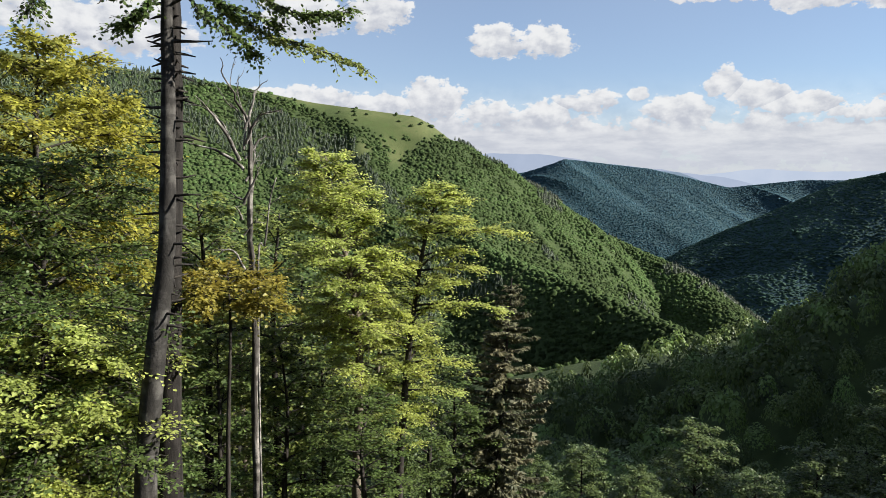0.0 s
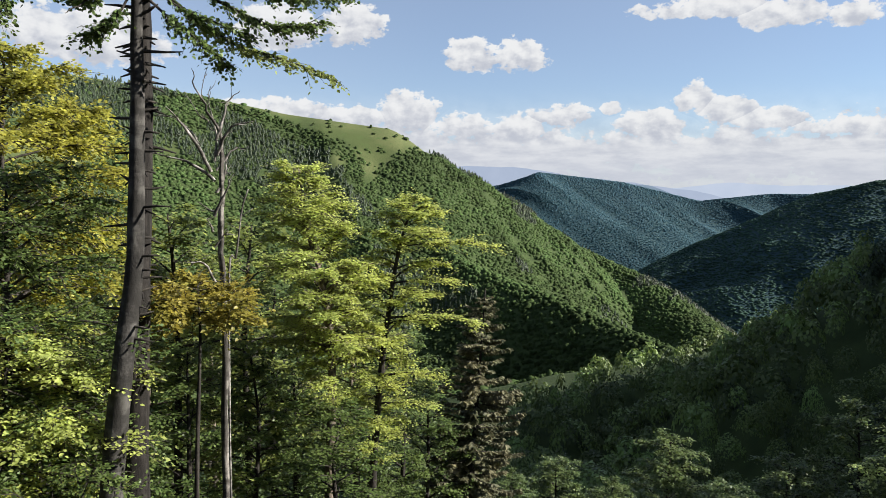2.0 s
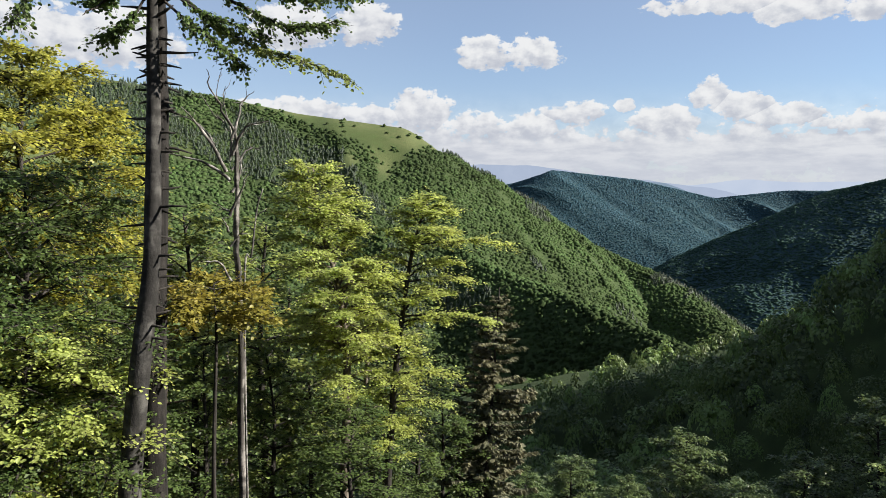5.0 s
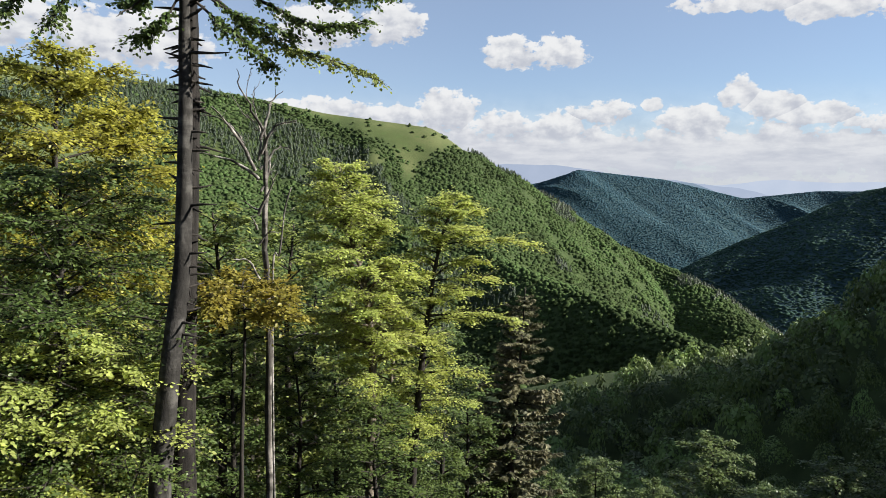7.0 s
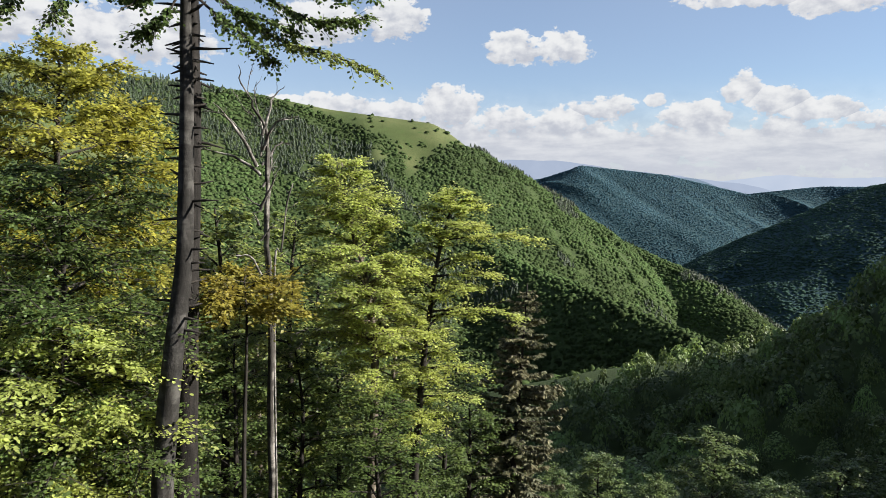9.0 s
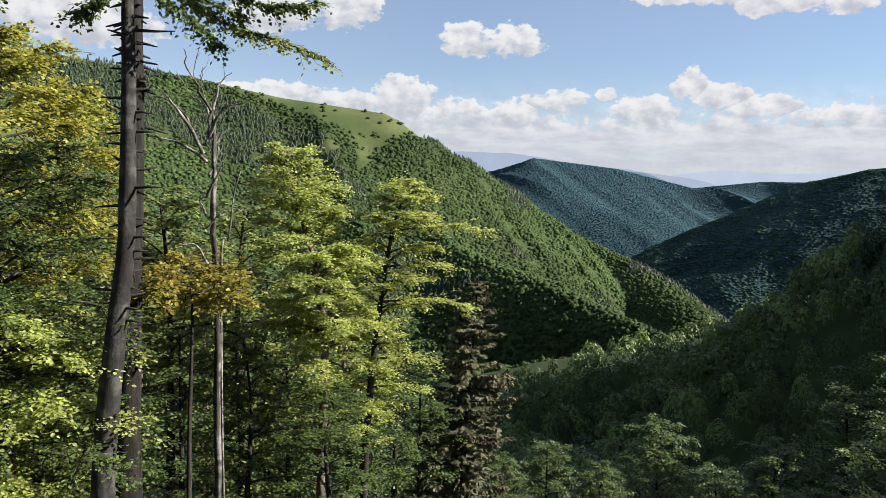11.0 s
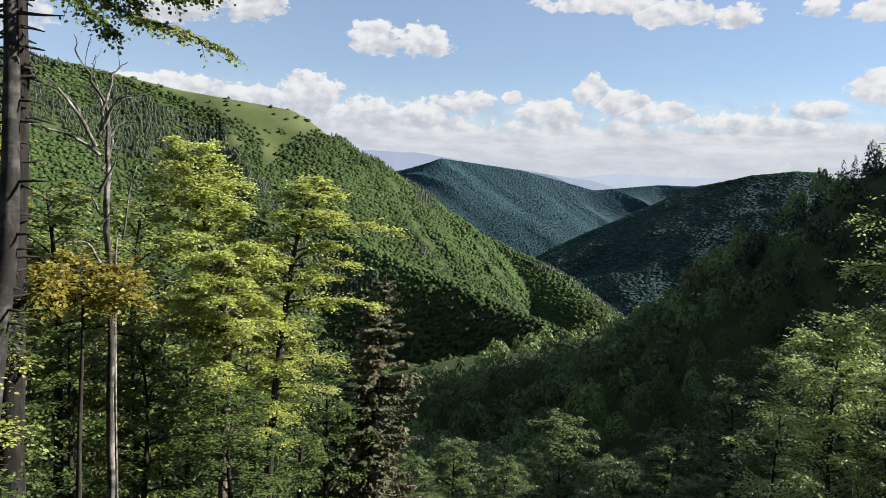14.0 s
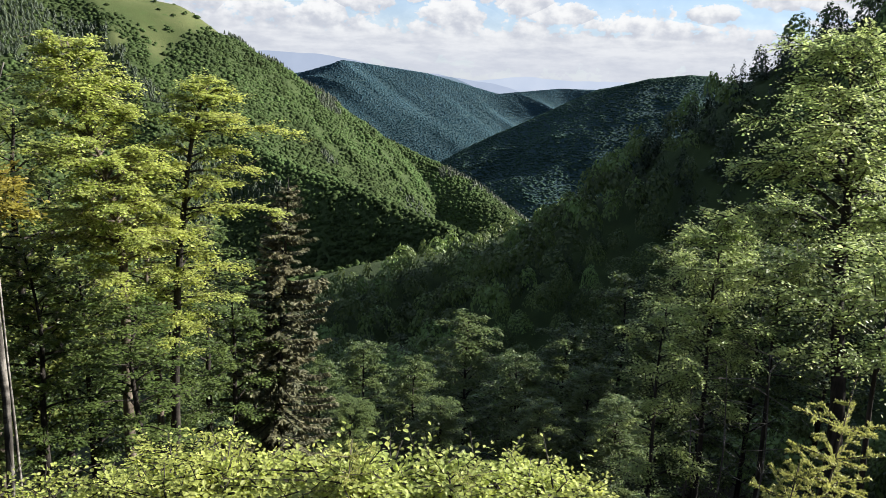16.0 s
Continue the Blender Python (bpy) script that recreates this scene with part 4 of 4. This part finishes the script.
# kind, bearing, height of the top, distance
stand = ((0, -27.5, -2.0, 22), (2, -29.5, -5.0, 26), (0, -22.0, -3.0, 24), (1, -20.0, -8.0, 27), (2, -24.5, -6.0, 30), (1, -26.5, -12.5, 20), (1, -18.5, -14.0, 24),
         (2, -13.6, -9.5, 25), (1, -9.5, -12.0, 29), (1, -7.6, -16.5, 23), (1, -12.5, -16.0, 27), (1, -21.5, -13.0, 22), (1, -15.0, -17.5, 18.5), (1, -33.0, -9.0, 19), (0, -35.5, -15.0, 15), (1, -42.0, -7, 17),
         (0, -45, 2, 20), (1, -34.5, -3.0, 30), (3, -37, 0, 38), (3, -31, -4, 42), (3, -25, -9, 44), (3, -18, -13, 46), (3, -11, -17, 46), (3, -6, -19, 48),
         (3, 12.0, -18.9, 62), (3, 3.0, -21.2, 58), (3, 20.4, -19.4, 60), (3, 24.8, -14.8, 64), (3, 7.5, -22.5, 52), (3, 16.3, -21.5, 54), (3, -0.6, -22.5, 52), (3, 28.5, -12.0, 66), (3, 22.5, -22.0, 50),
         (3, 28.0, -17.5, 52), (3, 31.5, -12.5, 60), (3, 10.0, -25.5, 44), (3, 18.5, -25.0, 45), (3, 2.0, -25.5, 44), (3, 25.0, -24.0, 42), (3, 35, -8, 60), (3, 40, -6, 58),
         # unseen, right of the view: added to cast shade on the right-hand understorey
         (1, 51, 0, 24), (1, 54, 2, 27), (1, 58, 3, 23), (0, 53, 1, 32), (1, 63, 3, 25), (1, 56, 2, 30))
rng = np.random.default_rng(77)
used = {}
for k, az, el, d in stand:
    g = on_ground(az, d)
    tall = (12.0, 13.0, 11.0, 15.0)[k]
    s = (spot(az, el, d)[2] - g[2]) / tall
    m = Matrix.Translation(g) @ Matrix.Rotation(rng.uniform(0, 6.28), 4, "Z") @ Matrix.Diagonal((max(0.65, min(s, 1.25)), max(0.65, min(s, 1.25)), s, 1))
    if k in used:
        copy_thing(protos[k], m)
    used.setdefault(k, m)
for k, m in used.items():
    protos[k].matrix_basis = m

# trees at the open edge towards the spruce slope
foot, pts = rooted([(41.3, -23.5), (39.9, -13.4), (39.5, -4.6), (38.7, 3.6)], 17.0)
grow("beech_tree", foot, "tall sunlit beech with dark forked trunk and airy crown", pts, 0.2, LEAF_PALE, DARK_BARK, 51, start=0.46, limbs=52, reach=1.95, rise=22, twigs=13, per=18, size=0.074,
     fork=((0.45, 300, 2.2, 35), (0.6, 285, 2.2, 25), (0.7, 280, 2.0, 25), (0.5, 80, 2.2, 50), (0.42, 75, 2.4, 66)), bias=(285, 0.2))
foot, pts = rooted([(32.0, -27), (31.4, -16.5), (31.6, -9.6)], 18.0)
grow("young_beech", foot, "young beech with light green layered leaves", pts, 0.085, LEAF_PALE, DARK_BARK, 52, start=0.42, limbs=44, reach=1.5, rise=25, twigs=14, per=18, size=0.07, category="tree")
foot, pts = rooted([(28.4, -30), (28.0, -22), (28.2, -16.5)], 15.0)
grow("young_beech", foot, "small young beech with silvery green sprays", pts, 0.06, LEAF_PALE, DARK_BARK, 53, start=0.12, limbs=24, reach=1.15, rise=22, twigs=17, per=17, size=0.066, category="tree")
foot, pts = rooted([(36.5, -27), (36.0, -16), (36.2, -12)], 21.0)
grow("beech_tree", foot, "shaded dark green beech", pts, 0.09, LEAF_SHADED, DARK_BARK, 54, start=0.5, limbs=24, reach=2.2, rise=15, twigs=10, per=15, size=0.11)
foot, pts = rooted([(43.5, -27), (43.0, -18), (43.5, -9)], 13.0)
grow("young_beech", foot, "young beech with drooping pale green leaves", pts, 0.07, LEAF_PALE, DARK_BARK, 55, start=0.62, limbs=20, reach=1.5, rise=5, twigs=14, per=17, size=0.068, fine=True, category="tree")


# shrubs on the lip of the slope
def shrub(az, el, d, wide, seed, label, leaf=None, size=0.075):
    g = on_ground(az, d)
    h = max(0.5, float(spot(az, el, d)[2] - g[2]))
    return grow("shrub", g, label, [np.zeros(3), np.array([0.03, 0.02, h * 0.5]), np.array([0.0, 0.05, h])], 0.018 + 0.008 * h, leaf or LEAF, DARK_BARK, seed, start=0.08, limbs=int(12 + 6 * h), reach=wide, rise=32,
                twigs=15, per=13, size=size, fine=True, category="shrub", group="shrubs on the lip of the slope", sides=6, sides_limb=5)


for i, (az, el, d, wide) in enumerate(((-21.5, -28.5, 8.5, 0.8), (-10.8, -29.0, 8.2, 0.9), (-7.2, -30.5, 8.4, 0.8), (-16, -33.0, 7.0, 0.8), (-24, -31.5, 7.5, 0.7), (-3, -35.0, 6.2, 0.7), (-8, -34.5, 6.2, 0.7), (-13, -34.0, 6.6, 0.7),
                                       (0.5, -35.0, 5.4, 0.55), (5.6, -33.6, 5.6, 0.5), (8.6, -33.2, 5.6, 0.45), (18.3, -30.3, 6.6, 0.42), (15.2, -34.6, 5.8, 0.45), (20.5, -34.6, 6.0, 0.5),
                                       (11.8, -35.2, 5.4, 0.4), (3.0, -35.5, 5.2, 0.45), (23, -35.5, 6.5, 0.5))):
    shrub(az, el - (0.7 if i in (1, 9, 11) else 1.9), d, wide, 200 + i, "bright leafy beech shrub in the sun", LEAF_SUNLIT, 0.052)


def sapling(az, el, d, seed, reach, bare):
    """A young spruce: bare leader with buds, whorls of slender shoots set with short needles."""
    rng = np.random.default_rng(seed)
    g = on_ground(az, d)
    tall = float(spot(az, el, d)[2] - g[2])
    t = thing("spruce_sapling", g, "young spruce sapling with pale yellow-green shoots", "sapling", "spruce saplings on the lip")
    s = np.linspace(0, 1, 12)
    stem = np.stack([0.05 * tall * s ** 2, 0 * s, tall * s], 1)
    part("stem", stem_mesh("stem", stem, 0.011 * (1 - 0.75 * s), BROWN_BARK, 7, rng), t)
    soup = Soup()

    def needles(line, length, dense):
        n = int(length * dense)
        w = rng.uniform(0.0, 1.0, n) * (len(line) - 1)
        k = np.clip(w.astype(int), 0, len(line) - 2)
        c = line[k] + (line[k + 1] - line[k]) * (w - k)[:, None]
        ax = unit(line[k + 1] - line[k])
        d = unit(ax * 0.7 + unit(np.cross(ax, rng.normal(0, 1, (n, 3)))))
        size = rng.uniform(0.018, 0.03, n)
        v, q = leaf_cards(c + d * size[:, None] * 0.5, d, unit(rng.normal(0, 1, (n, 3))), size, False, 0.34)
        soup.add(v, q, np.repeat(np.clip(rng.normal(0.5, 0.25, n), 0, 1), 4))
    z = tall - bare
    while z > 0.08:
        f = z / tall
        o = np.array([0.05 * tall * f ** 2, 0, z])
        long = min(reach, 0.12 + 0.5 * (tall - z))
        for k in range(6):
            a = k * 1.047 + rng.uniform(-0.3, 0.3)
            n = long * rng.uniform(0.7, 1.1)
            u = rng.uniform(0.25, 0.6)
            out = np.array([math.sin(a), math.cos(a), 0])
            line = bend([o, o + out * n * 0.55 + np.array([0, 0, u * n * 0.4]), o + out * n + np.array([0, 0, u * n * 0.75])], 7)
            part("shoot", stem_mesh("shoot", line, 0.006 * (1 - 0.6 * np.linspace(0, 1, 7)), BROWN_BARK, 4), t)
            needles(line, n, 700)
            for b in range(int(n / 0.11)):
                m = rng.integers(2, 6)
                dd = unit(line[m] - line[m - 1] + np.cross(out, [0, 0, 1]) * rng.choice([-0.9, 0.9])) * n * rng.uniform(0.2, 0.4)
                needles(np.stack([line[m], line[m] + dd * 0.5, line[m] + dd]), float(np.linalg.norm(dd)), 700)
        z -= rng.uniform(0.15, 0.24)
    needles(stem[8:], bare, 60)
    tagged(part("needle_mass", soup.mesh("needle_mass", NEEDLE_YOUNG), t), kind="stuff")


sapling(41.6, -19.6, 5.4, 303, 0.34, 0.42)
sapling(2.5, -29.1, 5.2, 301, 0.26, 0.16)
sapling(13.0, -31.0, 5.4, 302, 0.26, 0.08)
sapling(39.2, -26.5, 5.2, 304, 0.26, 0.10)

# fallen log and dry brush
rng = np.random.default_rng(88)
g = on_ground(-24.0, 7.2)
log = thing("fallen_log", g + np.array([0, 0, 0.14]), "pale barkless fallen log on the slope", "log")
part("log", stem_mesh("log", bend([(-0.9, -0.1, 0.05), (0, 0, 0), (1.1, 0.15, -0.05)], 10), np.full(10, 0.085), DEAD_WOOD, 10, rng, 0.05), log)
for az, el, d in ((33.5, -22.0, 16.0), (36.5, -21.0, 15.0), (31.0, -23.5, 15.5)):
    g = on_ground(az, d)
    h = float(spot(az, el, d)[2] - g[2]) + 0.6
    b = thing("dry_sapling", g, "leafless dry sapling in the shade", "sapling")
    stem = bend([(0, 0, 0), (0.1, 0, h * 0.5), (-0.05, 0.1, h)], 10)
    part("stem", stem_mesh("stem", stem, 0.03 * (1 - 0.8 * np.linspace(0, 1, 10)), DEAD_WOOD, 6, rng), b)
    for k in range(26):
        m = rng.integers(4, 10)
        a = rng.uniform(0, 6.28)
        n = rng.uniform(0.5, 1.4)
        end = stem[m] + np.array([math.sin(a) * n, math.cos(a) * n, rng.uniform(-0.2, 0.35) * n])
        part("twig", stem_mesh("twig", bend([stem[m], (stem[m] + end) / 2 + rng.normal(0, 0.08, 3), end], 6), 0.009 * (1 - 0.8 * np.linspace(0, 1, 6)), DEAD_WOOD, 4), b)


# ---- the woods on the hills ----
def crown_proto(seed, cards, size, low=0.15, squash=1.0):
    """A broadleaf crown of loose leaf clumps, one metre wide and one high."""
    rng = np.random.default_rng(seed)
    d = unit(rng.normal(0, 1, (cards, 3)))
    d[:, 2] = np.abs(d[:, 2]) * 1.1 - 0.25
    lobes = unit(rng.normal(0, 1, (9, 3)))
    bump = 0.80 + 0.34 * np.max(np.clip(d @ lobes.T, 0, 1) ** 4, axis=1)
    r = bump * rng.uniform(0.78, 1.05, cards)
    c = d * r[:, None] * np.array([0.5, 0.5, 0.62]) + np.array([0, 0, 0.45])
    n = unit(d * np.array([1, 1, 0.8]) + np.array([0, 0, 0.45]) + rng.normal(0, 0.35, d.shape))
    t = unit(np.cross(n, rng.normal(0, 1, d.shape)))
    v, q = leaf_cards(c, t, n, size * rng.uniform(0.7, 1.4, cards), False, 0.8)
    return v, q


def cone_proto(seed, tiers, points):
    """A conifer of stacked ragged skirts, one metre wide and one high."""
    rng = np.random.default_rng(seed)
    vs, qs, n = [], [], 0
    for k in range(tiers):
        f = k / tiers
        r = 0.5 * (1 - f) ** 0.85
        z0, z1 = 0.08 + 0.9 * f, 0.08 + 0.9 * min(1.0, f + 1.7 / tiers)
        a = np.arange(points * 2) * math.pi / points + rng.uniform(0, 3)
        rr = r * np.where(np.arange(points * 2) % 2, 0.62, 1.05) * rng.uniform(0.8, 1.15, points * 2)
        rim = np.stack([rr * np.cos(a), rr * np.sin(a), z0 + rng.normal(0, 0.015, points * 2) + 0.05 * (np.arange(points * 2) % 2)], 1)
        vs.append(np.concatenate([rim, [[rng.normal(0, 0.01), rng.normal(0, 0.01), z1]]]))
        i = np.arange(points * 2)
        qs.append(np.stack([i, np.roll(i, -1), np.full(points * 2, points * 2)], 1) + n)
        n += points * 2 + 1
    return np.concatenate(vs), np.concatenate(qs)


def ragged_proto(seed, cards, size):
    """A spruce of loose hanging sprays round a stem, one metre wide and one high."""
    rng = np.random.default_rng(seed)
    f = rng.random(cards) ** 1.25
    a = rng.uniform(0, 6.283, cards)
    arm = 0.75 + 0.35 * np.sin(a * 3 + np.floor(f * 9) * 2.1)
    r = 0.5 * (1 - f) ** 0.75 * arm * rng.uniform(0.45, 1.05, cards) + 0.02
    out = np.stack([np.cos(a), np.sin(a), 0 * a], 1)
    c = out * r[:, None] + np.stack([0 * a, 0 * a, 0.04 + 0.94 * f], 1)
    d = unit(out + np.array([0, 0, -0.5]) + rng.normal(0, 0.3, c.shape))
    v, q = leaf_cards(c, d, unit(np.array([0, 0, 1.0]) + out * 0.6 + rng.normal(0, 0.4, c.shape)), size * rng.uniform(0.6, 1.3, cards) * (1.1 - 0.7 * f), False, 0.6)
    return v, q


def dome_proto(seed, rings_=3, segs=6):
    """A small lumpy crown for far woods."""
    rng = np.random.default_rng(seed)
    vs = []
    for k in range(rings_):
        ph = -0.25 + 1.45 * k / rings_
        a = np.arange(segs) * 2 * math.pi / segs + 0.5 * k
        r = 0.5 * math.cos(ph) * rng.uniform(0.78, 1.2, segs)
        vs.append(np.stack([r * np.cos(a), r * np.sin(a), 0.5 + 0.5 * math.sin(ph) + rng.normal(0, 0.05, segs)], 1))
    v = np.concatenate(vs + [np.array([[0.05, 0, 1.02]])])
    qs = []
    i = np.arange(segs)
    for k in range(rings_ - 1):
        a, b = i + k * segs, np.roll(i, -1) + k * segs
        qs += [np.stack([a, b, b + segs], 1), np.stack([a, b + segs, a + segs], 1)]
    k = (rings_ - 1) * segs
    qs.append(np.stack([i + k, np.roll(i, -1) + k, np.full(segs, rings_ * segs)], 1))
    return v, np.concatenate(qs)


def tuft_proto(seed, cards, size, segs=6):
    """A far crown: a lumpy dome with loose clumps on it, all in triangles."""
    dv, df = dome_proto(seed, 2, segs)
    cv, cq = crown_proto(seed + 1, cards, size)
    tri = np.concatenate([cq[:, [0, 1, 2]], cq[:, [0, 2, 3]]]) + len(dv)
    return np.concatenate([dv * np.array([0.9, 0.9, 0.92]), cv]), np.concatenate([df, tri])


def scatter(name, label, protos_, places, wide, tall, material, seed, tones, smooth=False):
    """Many trees of a far wood, joined into one mesh."""
    rng = np.random.default_rng(seed)
    n = len(places)
    pick = rng.integers(0, len(protos_), n)
    a = rng.uniform(0, 6.28, n)
    vs, fs, ts, total = [], [], [], 0
    for k, (pv, pf) in enumerate(protos_):
        s = np.nonzero(pick == k)[0]
        if not len(s):
            continue
        ca, sa = np.cos(a[s])[:, None], np.sin(a[s])[:, None]
        x, y, z = pv[:, 0][None], pv[:, 1][None], pv[:, 2][None]
        w, h = wide[s][:, None], tall[s][:, None]
        v = np.stack([(x * ca - y * sa) * w, (x * sa + y * ca) * w, z * h], -1) + places[s][:, None]
        f = pf[None] + (np.arange(len(s)) * len(pv))[:, None, None] + total
        vs.append(v.reshape(-1, 3))
        fs.append(f.reshape(-1, pf.shape[1]))
        ts.append(np.repeat(tones[s], len(pv)))
        total += len(s) * len(pv)
    me = mesh_of(name, np.concatenate(vs), fs, material, smooth, tone=np.concatenate(ts))
    return tagged(new(name, me), label, "forest", kind="stuff")


def sample(seed, count, az, r, gap=0.0):
    """Random places on the ground within a sector, thinned so that none crowd."""
    rng = np.random.default_rng(seed)
    a = np.radians(rng.uniform(*az, count))
    d = np.sqrt(rng.uniform(r[0] ** 2, r[1] ** 2, count))
    x, y = d * np.sin(a), d * np.cos(a)
    if gap:
        cell = np.stack([np.floor(x / gap), np.floor(y / gap)], 1)
        keep = np.unique(cell, axis=0, return_index=True)[1]
        x, y = x[keep], y[keep]
    return np.stack([x, y, height(x, y)], 1)


def conifer_share(p):
    """Where the woods are spruce: belts and patches."""
    az, r = np.degrees(np.arctan2(p[:, 0], p[:, 1])), np.hypot(p[:, 0], p[:, 1])
    return fbm(p[:, 0], p[:, 1], 130, 3, 40), az, r


# spur and hollow: nearer woods
near = sample(1, 60000, (-12, 46), (75, 470), 6.8)
near = near[in_sight(near[:, 0], near[:, 1], near[:, 2] + 14, 1.0)]
spur = np.array(RIDGES["wooded_spur"][4], float)
near = near[np.hypot(near[:, 0], near[:, 1]) < np.interp(np.degrees(np.arctan2(near[:, 0], near[:, 1])), spur[:, 0], spur[:, 2]) + 14]
belt, az, r = conifer_share(near)
rng = np.random.default_rng(2)
steep = (az > 25.0 + 0.5 * fbm(near[:, 0], near[:, 1], 30, 2, 71)) & (r > 120)
spruce = (steep & (rng.random(len(near)) < 0.8)) | (rng.random(len(near)) < 0.07)
b = near[~spruce]
order = np.argsort(np.hypot(b[:, 0], b[:, 1]))
b = b[order]
fine_protos = [crown_proto(900 + k, 520, 0.06) for k in range(5)]
rough_protos = [crown_proto(920 + k, 150, 0.115) for k in range(6)]
cut = int((np.hypot(b[:, 0], b[:, 1]) < 200).sum())
for name, pr, pl, sd in (("hollow_wood", fine_protos, b[:cut], 3), ("spur_wood", rough_protos, b[cut:], 4)):
    rng = np.random.default_rng(sd)
    if len(pl):
        tall = rng.uniform(7.0, 14.5, len(pl))
        scatter(name, "dense beech wood on the shaded mountain spur", pr, pl + np.array([0, 0, 2.8]), rng.uniform(5.0, 11, len(pl)), tall, CANOPY, sd, 1.9 * rng.random(len(pl)) ** 1.6)
s = near[spruce]
rng = np.random.default_rng(6)
scatter("spruce_wood", "dark spruce wood on the steep slope", [ragged_proto(940 + k, 260, 0.15) for k in range(6)], s, rng.uniform(5.0, 8.0, len(s)), rng.uniform(7.5, 12.5, len(s)), NEEDLE, 6, rng.random(len(s)))

# meadow hill
hill = sample(11, 250000, (-46, 19), (480, 1560), 4.9)
hill = hill[in_sight(hill[:, 0], hill[:, 1], hill[:, 2] + 10, 0.5)]
hill = hill[on_right_hill(hill[:, 0], hill[:, 1]) < 0.5]
belt, az, r = conifer_share(hill)
rng = np.random.default_rng(12)
grass = meadow(hill[:, 0], hill[:, 1])
keep = rng.random(len(grass)) > grass * np.where(fbm(hill[:, 0], hill[:, 1], 60, 2, 33) > 0.45, 0.72, 0.97)
hill, belt, az, r = hill[keep], belt[keep], az[keep], r[keep]
crest = np.array(RIDGES["meadow_hill"][4], float)
drop = np.interp(az, crest[:, 0], crest[:, 2]) - r
dark = ((az < -9) & (drop > np.interp(az, [-40, -28, -20, -9], [0, 15, 70, 150])) & (drop < np.interp(az, [-40, -28, -20, -9], [150, 150, 190, 240])) & (belt > -0.35)) | ((belt > 0.75) & (az < -9)) | (belt > 1.15) | ((drop < 14) & (az > -8.5) & (az < -1)) | ((az > 4.5 + (drop - 150) / 90) & (belt > -0.1))
is_spruce = dark & (rng.random(len(hill)) < np.where(az > 3, 0.4, 0.8))
b, s = hill[~is_spruce], hill[is_spruce]
scatter("hillside_beech_wood", "sunlit green beech wood covering the hillside", [tuft_proto(960 + 2 * k, 5, 0.36) for k in range(9)], b - np.array([0, 0, 3.7]), 6.8 * np.exp(rng.normal(0.15, 0.24, len(b))), 5.0 * np.exp(rng.normal(0.2, 0.2, len(b))), CANOPY_FAR, 13,
        np.clip(0.42 + 0.5 * fbm(b[:, 0], b[:, 1], 150, 3, 50) + 0.3 * fbm(b[:, 0], b[:, 1], 38, 2, 51) + rng.normal(0, 0.22, len(b)), -0.45, 1.5), True)
scatter("hillside_spruce_wood", "dark spruce belt across the hillside", [cone_proto(970 + k, 4, 5) for k in range(5)], s, rng.uniform(4.5, 6.5, len(s)), rng.uniform(6, 10.5, len(s)), NEEDLE, 14, rng.random(len(s)))

# far peak and right hill: trees along their crests, and the woods in the valley between
far = []
for key, count in (("right_hill", 3000), ("far_peak", 1500)):
    rng = np.random.default_rng(15)
    c = np.array(RIDGES[key][4], float)
    a = rng.uniform(max(c[0, 0], -4), 42, count)
    q = spot(a, np.interp(a, c[:, 0], c[:, 1]), np.interp(a, c[:, 0], c[:, 2]) + rng.uniform(-45, 12, count))
    far.append(np.stack([q[:, 0], q[:, 1], height(q[:, 0], q[:, 1])], 1))
slopes = sample(18, 300000, (-6, 42), (430, 2760), 6.5)
slopes = slopes[(on_right_hill(slopes[:, 0], slopes[:, 1]) > 0.5) | (np.degrees(np.arctan2(slopes[:, 0], slopes[:, 1])) > 18) | (np.hypot(slopes[:, 0], slopes[:, 1]) > 1560)]
far = np.concatenate(far + [slopes])
far = far[in_sight(far[:, 0], far[:, 1], far[:, 2] + 10, 0.6)]
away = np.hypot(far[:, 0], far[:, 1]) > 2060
for name, label, pick, material, seed in (("valley_wood", "dark green woods with a painted haze tint on the ribs of the valley side", ~away, CANOPY_VALLEY_HAZE, 17), ("distant_wood", "woods on the distant peak, tinted blue-green with painted haze", away, CANOPY_HAZE_BLUE, 19)):
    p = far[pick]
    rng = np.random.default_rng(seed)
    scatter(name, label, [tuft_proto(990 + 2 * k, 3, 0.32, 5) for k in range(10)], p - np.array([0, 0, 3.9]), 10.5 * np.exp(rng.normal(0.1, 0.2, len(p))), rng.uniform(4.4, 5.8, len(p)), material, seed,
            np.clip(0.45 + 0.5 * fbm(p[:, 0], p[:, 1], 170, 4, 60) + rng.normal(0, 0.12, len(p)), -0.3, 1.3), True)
